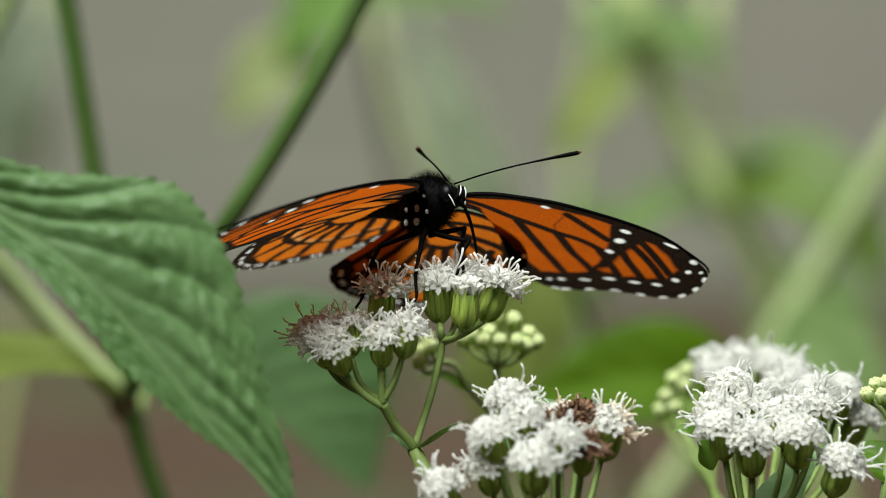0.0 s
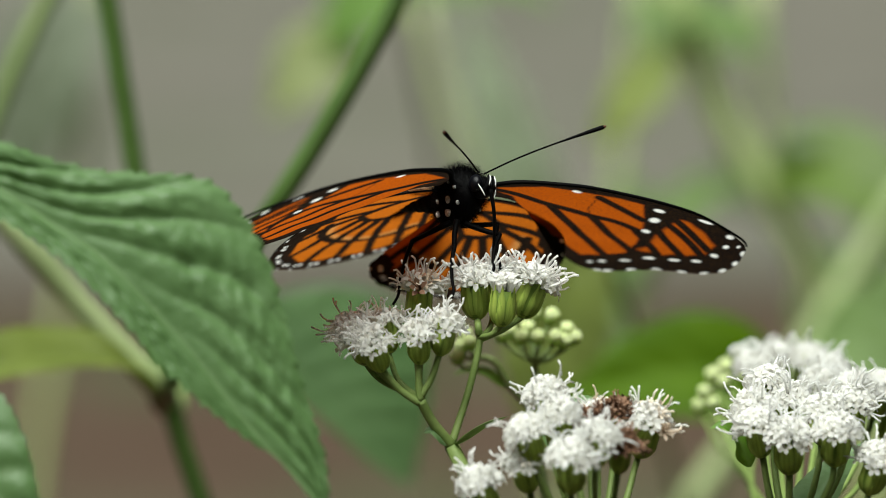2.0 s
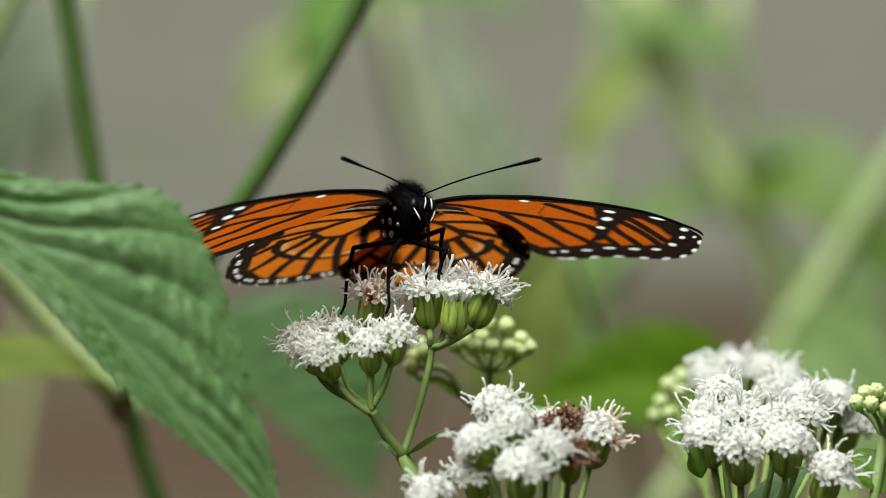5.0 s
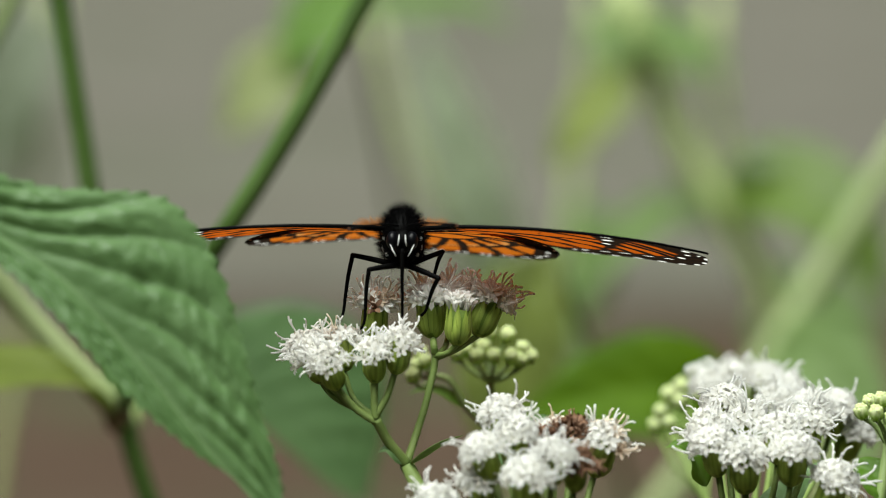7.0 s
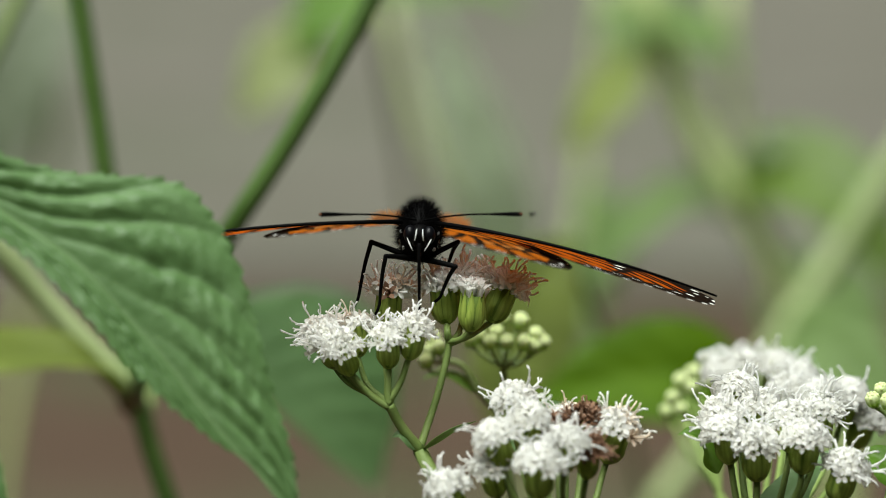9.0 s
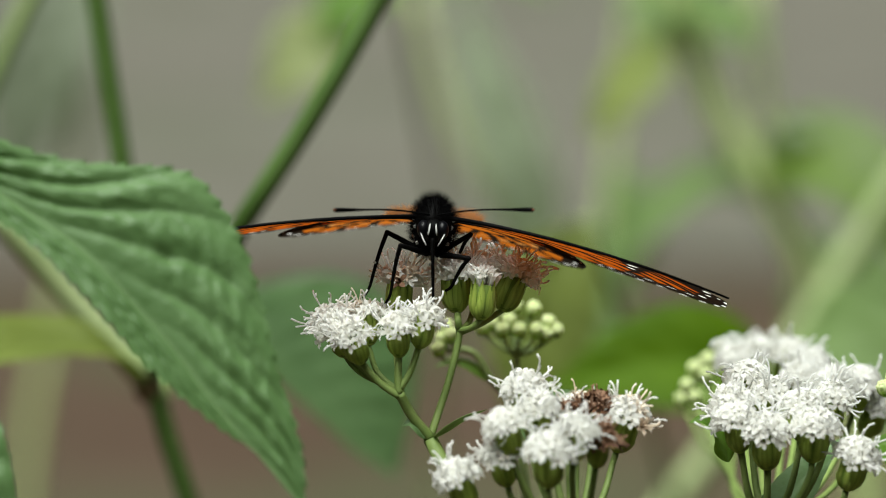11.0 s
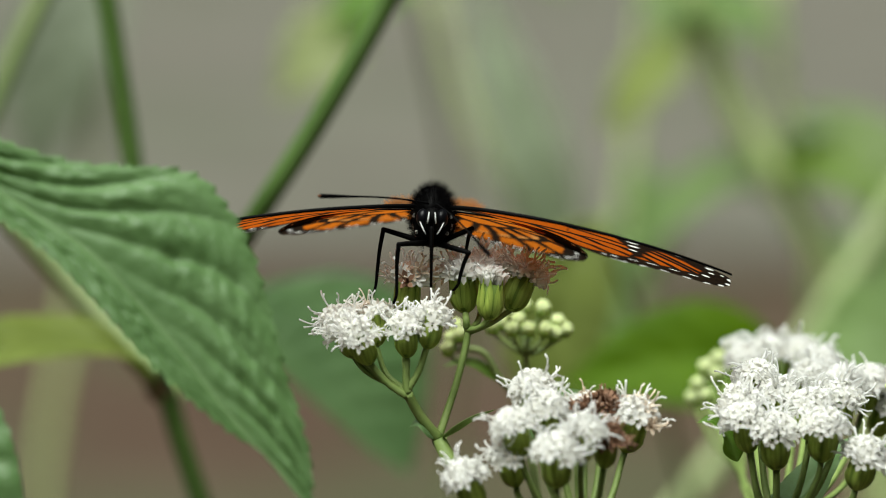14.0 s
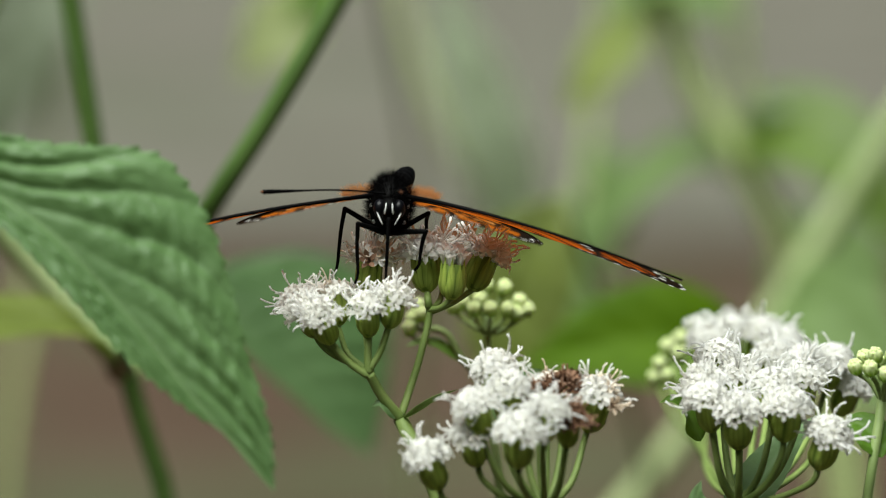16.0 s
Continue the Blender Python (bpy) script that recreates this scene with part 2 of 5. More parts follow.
# ---- ground ----
def ground_sheet():
    def sheet(name, x0, x1, y0, y1, nx, ny, z, amp, mat):
        v, f = [], []
        for j in range(ny + 1):
            for i in range(nx + 1):
                x, y = x0 + (x1 - x0) * i / nx, y0 + (y1 - y0) * j / ny
                v.append((x, y, z + amp * noise.fractal(Vector((x * 1.7, y * 1.7, 3.0)), 1.0, 2.0, 4)))
        for j in range(ny):
            for i in range(nx):
                a = j * (nx + 1) + i
                f.append((a, a + 1, a + nx + 2, a + nx + 1))
        return new(name, mesh_from(name, v, f, mat))
    tagged(sheet("ground", -300, 300, -300, 600, 60, 90, -0.012, 0.0, SOIL), "brown bare soil of a garden bed", "ground", kind="structure")
    tagged(sheet("soil_bed", -4, 4, -2.5, 5.6, 120, 120, 0.0, 0.012, SOIL), "brown soil with dead leaves and thin moss", "soil", kind="structure")
    tagged(sheet("gravel_path", -40, 40, 5.8, 60, 80, 80, 0.004, 0.008, GRAVEL), "pale grey gravel path behind the plants", "path", kind="structure")


ground_sheet()


def sky_blocking_hedge():
    """A clipped hedge, unseen and added only to shut out the low sky, round the side of the bed that faces away from
    the view.
    """
    v, f, nu, nv = [], [], 150, 44
    for i in range(nu + 1):
        a = math.radians(175 + 190 * i / nu)
        for face in (0, 1):
            for j in range(nv + 1):
                h = 3.1 * j / nv
                bump = 0.16 * noise.fractal(Vector((math.cos(a) * 5, math.sin(a) * 5, h * 2.2 + face * 9)), 1.0, 2.0, 5)
                r = 2.6 + 0.9 * face + bump + (0.25 if face == 0 else -0.25) * (j / nv) ** 6
                v.append((r * math.cos(a), r * math.sin(a), h - 0.03))
    row = 2 * (nv + 1)
    for i in range(nu):
        for j in range(nv):
            a, b = i * row + j, i * row + nv + 1 + j
            f += [(a, a + 1, a + row + 1, a + row), (b, b + row, b + row + 1, b + 1)]
        a, b = i * row + nv, i * row + 2 * nv + 1
        f.append((a, b, b + row, a + row))
    tagged(new("hedge", mesh_from("hedge", v, f, HEDGE_BLOCKER)), "dense dark green hedge, unseen, added to block the low sky", "hedge", kind="structure")


sky_blocking_hedge()


# ---- leaves and stems ----
def leaf_mesh(name, mat, mid, width, face, fold=12.0, serrate=0.08, veins=7, puff=0.0012, tip=1.6, n=72, half=14, origin=None, skew=1.0, shape=1.0, slant=1.5):
    """A leaf along the curve mid, width metres at its broadest; face: the way that its upper side looks; fold: degrees by which
    the halves rise; puff: how far the fields between the side veins bulge; skew: the width of one half against the other."""
    line = spline(mid, n)
    length = sum((b - a).length for a, b in zip(line, line[1:]))
    v, f, vein = [], [], []
    face = Vector(face).normalized()
    for i, p in enumerate(line):
        s = i / n
        d = (line[min(i + 1, n)] - line[max(i - 1, 0)]).normalized()
        side = d.cross(face).normalized()
        up = side.cross(d)
        w = width * 0.5 * (math.sin(math.pi * min(1.0, s ** 0.75)) ** shape + 0.012 * (1 - s))
        for k in range(-half, half + 1):
            q = k / half
            a = abs(q)
            warp = 0.3 * noise.noise(Vector((s * 5.0, q * 1.5, width * 900)))
            field = (s ** 0.85) * veins - a * slant * (0.55 if q > 0 and skew < 0.6 else 1.0) * (w / (width * 0.5)) * (0.75 + 0.25 * a) + (0.4 if q > 0 else 0.0) + warp
            wave = abs(math.sin(math.pi * field))
            tooth = (field * 3.0 + noise.noise(Vector((s * 9, q, 5.0)))) % 1.0
            ww = w * (1 + serrate * (tooth - 0.5) * max(0.0, (a - 0.8) * 5)) * (skew if q > 0 else 1.0)
            rise = math.radians(fold)
            bulge = puff * (wave ** 0.8) * min(1.0, 2.2 * a) * (1 - a ** 6) * (0.5 if q > 0 and skew < 0.6 else 1.0) * min(1.0, w / (0.3 * width))
            bulge += puff * 0.3 * noise.noise((p + side * (q * w)) * 300) + puff * 0.5 * noise.noise((p + side * (q * w)) * 70)
            place = p + side * (q * ww * math.cos(rise)) + up * (a * ww * math.sin(rise) + bulge)
            v.append(place)
            vein.append(max(0.5 * max(0.0, 1 - a * ww / 0.0008), 0.45 * max(0.0, 1 - wave * 3.5)))
    m = 2 * half + 1
    for i in range(n):
        for k in range(m - 1):
            a = i * m + k
            f.append((a, a + 1, a + m + 1, a + m))
    if origin is not None:
        v = [p - origin for p in v]
    return mesh_from(name, v, f, mat, True, vein=vein)


def folded_leaf_mesh(name, mat, mid, broad, narrow, y0, rise, dip, veins, slant, puff, tooth, origin, n=200, half=44):
    """A leaf folded along its midrib. mid, broad, narrow: the lines of the midrib and of the two margins, right and up in
    millimetres of the subject's frame; the broad half leans back by rise, the narrow half comes forward by dip, both as
    shares of the width."""
    lines = [spline([(x, 0, z) for x, z in pts], n) for pts in (mid, broad, narrow)]
    v, f, vein = [], [], []
    for i in range(n + 1):
        s = i / n
        m = lines[0][i]
        for k in range(-half, half + 1):
            q = k / half
            a = abs(q)
            edge = lines[1 if q > 0 else 2][i]
            wide = (edge - m).length
            warp = 0.22 * noise.noise(Vector((s * 6.0, q * 1.6, y0)))
            field = veins * s - slant * a * (1 - 0.3 * a) + (0.0 if q > 0 else 0.45) + warp
            wave = abs(math.sin(math.pi * field))
            cross = abs(math.sin(math.pi * (a * 7.0 + s * 15.0 + 0.9 * noise.noise(Vector((s * 22, q * 9, 2.0))))))
            fade = min(1.0, 2.6 * a) * (1 - a ** 8) * min(1.0, wide / 5.0)
            bulge = puff * fade * (wave ** 0.8 * (0.88 + 0.12 * cross) - 0.35)
            bulge += puff * 0.35 * noise.noise(Vector((s * 30, q * 12, 7.0))) * fade
            saw = (field * 4.2 + 0.3 * noise.noise(Vector((s * 40, q, 5.0)))) % 1.0
            reach = 1 + tooth * (saw - 0.6) * max(0.0, a - 0.9) * 10 / max(wide, 1.5)
            p = m.lerp(edge, a * reach)
            if q > 0:
                y = y0 + rise * wide * a ** 1.3
            else:
                y = y0 - dip * wide * a
            v.append(at(p.x, y - bulge * 0.85, p.z + bulge * 0.5))
            vein.append(max(0.55 * max(0.0, 1 - a * wide / 0.5), 0.35 * max(0.0, 1 - wave * 5.0) * (1 - a)))
    row = 2 * half + 1
    for i in range(n):
        for k in range(row - 1):
            a = i * row + k
            f.append((a, a + 1, a + row + 1, a + row))
    return mesh_from(name, [p - origin for p in v], f, mat, True, vein=vein)


def stem_mesh(name, mat, pts, r0, r1, origin, n=40, sides=10, knots=(), hairs=0, seed=1):
    """A stem along pts, from radius r0 to r1, thicker at knots (shares of its length)."""
    line = spline(pts, n)

    def radius(u):
        r = r1 + (r0 - r1) * (1 - u) ** 2.5
        for k in knots:
            r *= 1 + 0.35 * math.exp(-((u - k) / 0.02) ** 2)
        return r
    sh = Shape().tube(line, radius, sides)
    pick = random.Random(seed)
    for _ in range(hairs):
        i = pick.randrange(1, n)
        d = (line[i + 1] - line[i - 1]).normalized() if i < n else (line[i] - line[i - 1]).normalized()
        a = pick.uniform(0, 2 * math.pi)
        t = axes(d)
        out = t @ Vector((math.cos(a), math.sin(a), 0))
        p = line[i].lerp(line[i - 1], pick.random()) + out * radius(i / n) * 0.9
        sh.tube([p, p + out * 0.0003 + d * 0.0001], lambda u: 0.000022 * (1 - 0.8 * u), 3, cap=False)
    return sh.done(name, mat, origin=origin)


# ---- flower heads of white snakeroot ----
def floret_mesh(name, mat, seed, open_=1.0, styles=True):
    """One floret: a slim tube, five pointed lobes and two long curling style arms."""
    k = random.Random(seed)
    sh = Shape()
    mm = 0.001
    sh.tube([Vector((0, 0, 0)), Vector((0, 0, 1.1)) * mm, Vector((0, 0, 1.9)) * mm], lambda u: (0.22 + 0.32 * u) * mm, 5, 0.3, cap=False)
    for j in range(5):
        a = 2 * math.pi * (j + k.uniform(-0.12, 0.12)) / 5
        out = Vector((math.cos(a), math.sin(a), 0))
        side = Vector((-out.y, out.x, 0))
        long = k.uniform(0.72, 1.1) * mm
        z = 1.85 * mm
        b = len(sh.v)
        lift = k.uniform(-0.1, 0.55) * open_ + (1 - open_) * 1.2
        sh.v += [out * 0.35 * mm - side * 0.26 * mm + Vector((0, 0, z)), out * 0.35 * mm + side * 0.26 * mm + Vector((0, 0, z)),
                 out * (0.35 * mm + long * 0.55) + side * 0.32 * mm + Vector((0, 0, z + long * 0.45 * lift + 0.12 * mm)),
                 out * (0.35 * mm + long * 0.55) - side * 0.32 * mm + Vector((0, 0, z + long * 0.45 * lift + 0.12 * mm)),
                 out * (0.35 * mm + long) + Vector((0, 0, z + long * 0.7 * lift)),
                 out * (0.35 * mm + long * 0.5) + Vector((0, 0, z + long * 0.45 * lift))]
        sh.a += [0.5, 0.5, 0.0, 0.0, 0.0, 0.1]
        sh.f += [(b, b + 1, b + 5), (b + 1, b + 2, b + 5), (b + 2, b + 4, b + 5), (b + 4, b + 3, b + 5), (b + 3, b, b + 5)]
    if styles:
        for j in range(2):
            a = k.uniform(0, 2 * math.pi)
            out = Vector((math.cos(a), math.sin(a), 0))
            tall = k.uniform(1.3, 3.0) * mm
            bend = k.uniform(0.2, 1.2) * mm
            curl = Vector((k.uniform(-0.35, 0.35), k.uniform(-0.35, 0.35), k.uniform(-0.25, 0.2))) * mm
            pts = [Vector((0, 0, 1.2 * mm)), out * bend * 0.3 + Vector((0, 0, 1.6 * mm + tall * 0.4)),
                   out * bend * 0.8 + Vector((0, 0, 1.6 * mm + tall * 0.8)), out * bend * 1.2 + curl + Vector((0, 0, 1.6 * mm + tall))]
            sh.tube(spline(pts, 5), lambda u: (0.085 + 0.06 * u) * mm, 5)
    return sh.done(name, mat, key="throat")


WHITE_FLORETS = [floret_mesh("white floret", PETAL, 20 + i) for i in range(7)]
SHORT_FLORETS = [floret_mesh("white floret", PETAL, 120 + i, 1.0, i == 0) for i in range(6)]
FADING_FLORETS = [floret_mesh("fading floret", PETAL_FADING, 40 + i, 0.6, i % 2 == 0) for i in range(5)]
BROWN_FLORETS = [floret_mesh("withered floret", PETAL_BROWN, 60 + i, 0.2, i % 2 == 0) for i in range(4)]
CLOSED_FLORETS = [floret_mesh("closed floret", PETAL, 80 + i, 0.0, False) for i in range(3)]


def involucre_mesh(seed):
    """The green cup under a head: overlapping narrow bracts round a bell."""
    k = random.Random(seed)
    sh = Shape()
    mm = 0.001
    sh.lathe([(0.4 * mm, 0), (1.0 * mm, 0.35 * mm), (1.5 * mm, 1.3 * mm), (1.58 * mm, 2.6 * mm), (1.42 * mm, 4.5 * mm)], 20, attr=lambda h, g: 0.8)
    for row, (count, top, wide) in enumerate(((10, 5.4, 0.42), (7, 3.9, 0.36), (4, 1.9, 0.3))):
        for j in range(count):
            a = 2 * math.pi * (j + 0.5 * row + k.uniform(-0.2, 0.2)) / count
            out = Vector((math.cos(a), math.sin(a), 0))
            side = Vector((-out.y, out.x, 0))
            hgt = top * k.uniform(0.85, 1.08)
            b = len(sh.v)
            steps = 6
            for i in range(steps + 1):
                s = i / steps
                h = s * hgt / 5.4
                r = (0.45 + 1.22 * math.sin(math.pi * 0.5 * min(1.0, h * 2.6)) ** 0.7 + 0.08 * row - 0.22 * max(0.0, h - 0.45)) * mm
                w = wide * (0.55 + 0.6 * math.sin(math.pi * min(0.93, s * 0.8 + 0.12))) * (1 - 0.85 * max(0.0, s - 0.65) / 0.35) * mm
                z = Vector((0, 0, s * hgt * mm))
                sh.v += [out * (r - 0.05 * mm) - side * w + z, out * (r + 0.06 * mm) + z, out * (r - 0.05 * mm) + side * w + z]
                sh.a += [0.42, 0.0, 0.42]
            for i in range(steps):
                c = b + 3 * i
                sh.f += [(c, c + 1, c + 4, c + 3), (c + 1, c + 2, c + 5, c + 4)]
    return sh.done("involucre", BRACT, key="rib")


INVOLUCRES = [involucre_mesh(i) for i in range(4)]


def flower_head(parent, base, axis, kinds, count=19, size=1.0, label="", dome=0.0, spread=1.0, fine=1.0):
    """A head on a plant: cup and florets. kinds: the florets' meshes and their weights."""
    m = Matrix.Translation(base - parent.matrix_world.translation) @ axes(axis).to_4x4() @ pose(0, 0, 0, 0, 0, rng.uniform(0, 360)) @ Matrix.Scale(size, 4)
    head = part("flower_head", rng.choice(INVOLUCRES), parent, m, label)
    for i in range(count):
        r = math.sqrt((i + 0.5) / count)
        a = i * 2.39996 + rng.uniform(-0.25, 0.25)
        tilt = r * (74 + 12 * dome) * spread + rng.uniform(-9, 9) * spread
        meshes = rng.choices([k for k, w in kinds], [w for k, w in kinds])[0]
        mm = 0.001
        fm = (Matrix.Translation(Vector((math.cos(a) * r * 1.25, math.sin(a) * r * 1.25, 4.0 - 0.5 * dome + (0.75 + 0.8 * dome) * (1 - r * r))) * mm)
              @ pose(0, 0, 0, 0, 0, math.degrees(a)) @ pose(0, 0, 0, 0, tilt, 0) @ pose(0, 0, 0, 0, 0, rng.uniform(0, 360)))
        part("floret", rng.choice(meshes), head, fm @ Matrix.Scale(rng.uniform(0.88, 1.12) * (1 - 0.1 * dome) * fine, 4))
    return head


def bud_mesh(seed):
    """A closed bud: a ribbed egg with a blunt tip, in a short cup."""
    sh = Shape()
    mm = 0.001
    prof = [(0.35, 0), (0.85, 0.2), (1.2, 0.75), (1.32, 1.4), (1.2, 2.0), (0.85, 2.4), (0.3, 2.55)]
    sh.lathe([(r * mm, h * mm) for r, h in prof], 20, 7, 0.1, attr=lambda h, g: min(1.0, max(0.0, (1 - g) * 0.4 + 1.25 - h / mm * 0.75)))
    for j in range(10):
        a, t = 2.4 * j + seed, 0.0 if j == 0 else 0.55 if j < 5 else 0.98
        sh.ball((math.cos(a) * t * mm, math.sin(a) * t * mm, (2.5 - 0.5 * t * t) * mm), (0.36 * mm, 0.36 * mm, 0.4 * mm), rings=5, sides=8)
    for j in range(5):
        a = 2 * math.pi * (j + 0.3 * seed) / 5
        out = Vector((math.cos(a), math.sin(a), 0)) * mm
        sh.tube(spline([out * 0.4, out * 1.0 + Vector((0, 0, 0.3 * mm)), out * 1.33 + Vector((0, 0, 1.1 * mm))], 4), lambda u: (0.2 - 0.15 * u) * mm, 5, 0.7)
    return sh.done("bud", BUD, key="rib")


BUDS = [bud_mesh(i) for i in range(3)]


def bud(parent, base, axis, size=1.0):
    m = Matrix.Translation(base - parent.matrix_world.translation) @ axes(axis).to_4x4() @ pose(0, 0, 0, 0, 0, rng.uniform(0, 360)) @ Matrix.Scale(size, 4)
    return part("bud", rng.choice(BUDS), parent, m)


def stalk(parent, pts, r0, r1, name="stalk", mat=None, hairs=0, n=14):
    """A branch of a plant through places in the subject's frame (millimetres)."""
    p = [at(*q) if not isinstance(q, Vector) else q for q in pts]
    return part(name, stem_mesh(name, mat or STEM_NEAR, p, r0, r1, parent.matrix_world.translation, n=n, hairs=hairs, seed=len(bpy.data.objects)), parent)


def up(x, y, z):
    return LEAN.to_3x3() @ Vector((x, y, z))


WHITES, FADING, BROWN, CLOSED = WHITE_FLORETS, FADING_FLORETS, BROWN_FLORETS, CLOSED_FLORETS
FRESH = [(SHORT_FLORETS, 0.4), (WHITES, 0.6)]
AGEING = [(WHITES, 0.56), (SHORT_FLORETS, 0.3), (FADING, 0.14)]
POM = [(SHORT_FLORETS, 0.88), (WHITES, 0.12)]
POM_MIXED = [(SHORT_FLORETS, 0.72), (WHITES, 0.1), (FADING_FLORETS, 0.18)]
MIXED = [(SHORT_FLORETS, 0.5), (WHITES, 0.38), (FADING, 0.12)]
DEAD = [(BROWN, 1.0)]


def spray_under_butterfly():
    foot = at(0, 0, -36)
    base = drop(foot, (0.03, 0.02))
    plant = thing("snakeroot_flower", base, "hairy green snakeroot stem with open white flower heads under the butterfly", "flower", "flowering stems")
    stalk(plant, [base, at(14, 12, -420), at(3, 1.5, -42), at(-2.4, 0, -31), at(-3.6, 0, -27.6)], 0.0026, 0.00105, "stem", hairs=260, n=90)
    # fork to the left
    stalk(plant, [(-3.6, 0, -27.6), (-6.2, -1.5, -24.3), (-7.9, -3, -21.2)], 0.00085, 0.0007, hairs=70)
    stalk(plant, [(-7.9, -3, -21.6), (-10.6, -3, -19.8), (-13.3, -3, -16.9)], 0.00058, 0.0005, hairs=40)
    stalk(plant, [(-7.9, -2.4, -21.4), (-12.0, -1, -18.8), (-15.0, 0, -16.0)], 0.0005, 0.0004)
    stalk(plant, [(-7.9, -3, -21.2), (-8.1, -3, -19.0), (-8.0, -3, -15.8)], 0.0006, 0.00052, hairs=24)
    stalk(plant, [(-7.8, -3, -20.6), (-6.4, -3, -18.2), (-5.2, -3, -14.7)], 0.0005, 0.00045, hairs=30)
    stalk(plant, [(-7.6, -2.7, -21.2), (-8.4, 0, -16.0), (-8.4, 6.5, -10.4)], 0.0005, 0.0004)
    stalk(plant, [(-7.8, -2.2, -21.0), (-11.0, 0, -18.4), (-12.4, 0.8, -14.6)], 0.0004, 0.0004)
    stalk(plant, [(-7.9, -2.2, -21.0), (-14.0, 0, -18.0), (-16.4, 1.0, -14.8)], 0.0004, 0.0004)
    flower_head(plant, at(-13.3, -3, -17.0), up(-0.34, -0.42, 1), FRESH, 27, dome=0.6)
    flower_head(plant, at(-15.0, 0, -16.1), up(-0.5, -0.1, 1), FRESH, 24, dome=0.3)
    flower_head(plant, at(-8.0, -3, -16.0), up(-0.03, -0.3, 1), FRESH, 25, 0.95, dome=0.3)
    flower_head(plant, at(-5.2, -3, -14.8), up(0.22, -0.2, 1), FRESH, 25, 0.95, dome=0.3)
    flower_head(plant, at(-8.4, 6.5, -10.4), up(0.1, -0.1, 1), [(WHITES, 0.45), (SHORT_FLORETS, 0.2), (FADING, 0.27), (BROWN, 0.08)], 28, 1.1, label="fading flower head, tinged brown")
    flower_head(plant, at(-16.2, 1.0, -14.8), up(-0.4, 0.1, 1), AGEING, 20, 0.95, label="ageing flower head, tinged brown")
    flower_head(plant, at(-12.4, 0.8, -14.6), up(-0.1, 0.1, 1), AGEING, 20, 0.95, label="ageing flower head, tinged brown")
    # fork to the right, leaning away
    stalk(plant, [(-3.6, 0.3, -27.6), (-2.5, 2.5, -24.3), (-0.9, 4, -19.3), (0.5, 5, -13.0), (0.4, 4.6, -11.4)], 0.0006, 0.0005, hairs=160)
    stalk(plant, [(0.4, 4.7, -12.0), (0.3, 4.3, -11.0), (0.2, 6.5, -9.9)], 0.00055, 0.0005, hairs=12)
    stalk(plant, [(0.4, 4.9, -12.4), (2.2, 3.4, -12.0), (3.5, 2.6, -10.8)], 0.00046, 0.00042, hairs=16)
    stalk(plant, [(0.5, 5, -12.8), (3.4, 5.6, -11.6), (6.5, 9, -9.7)], 0.00046, 0.00042, hairs=16)
    stalk(plant, [(0.5, 5, -12.6), (1.8, 7, -11.4), (2.4, 11, -9.6)], 0.00046, 0.00042)
    flower_head(plant, at(0.2, 6.5, -9.9), up(-0.08, -0.1, 1), FRESH, 32, 1.18, label="open white flower head with long styles")
    flower_head(plant, at(3.5, 2.6, -10.9), up(0.08, -0.05, 1), [(CLOSED, 1.0)], 24, 1.12, spread=0.25, fine=0.8, label="flower head just opening, florets still closed")
    flower_head(plant, at(6.5, 9, -9.7), up(0.42, 0, 1), FRESH, 34, 1.18)
    flower_head(plant, at(2.6, 11, -9.0), up(0.12, 0.1, 1), FRESH, 36, 1.15)
    # small leaves at the fork
    o = base
    part("leaf", leaf_mesh("bract leaf", LEAF_NEAR, [at(-3.3, -0.6, -27.6), at(-1.0, -1.0, -25.6), at(1.6, -0.6, -24.2), at(4.6, 0.6, -23.5)], 0.0026, up(0.35, -0.45, -1), 22, 0.03, 4, 0.0001, origin=o, n=30, half=6), plant)
    part("leaf", leaf_mesh("bract leaf", LEAF_NEAR, [at(-4.2, -0.8, -27.6), at(-5.4, -1.4, -26.0), at(-6.4, -1.4, -25.4), at(-7.6, -1.2, -25.9)], 0.0022, up(0.2, -0.8, 0.6), 15, 0.03, 4, 0.0001, origin=o, n=24, half=6), plant)


def head_group(plant, root, heads, r=0.0005, bend=0.35):
    """Heads on branches that rise from root. heads: place of the head's foot, its axis, its florets, their count, size."""
    for (x, y, z), ax, kinds, count, size in heads:
        rx, ry, rz = root
        mid = (rx + (x - rx) * 0.62, ry + (y - ry) * 0.6, rz + (z - rz) * bend)
        low = (x - ax[0] * 1.5, y - ax[1] * 1.5, z - 1.5)
        stalk(plant, [root, mid, low, (x, y, z)], r * 1.3, r * 0.9, hairs=14)
        flower_head(plant, at(x, y, z), up(*ax), kinds, count, size, dome=0.35, fine=0.96)


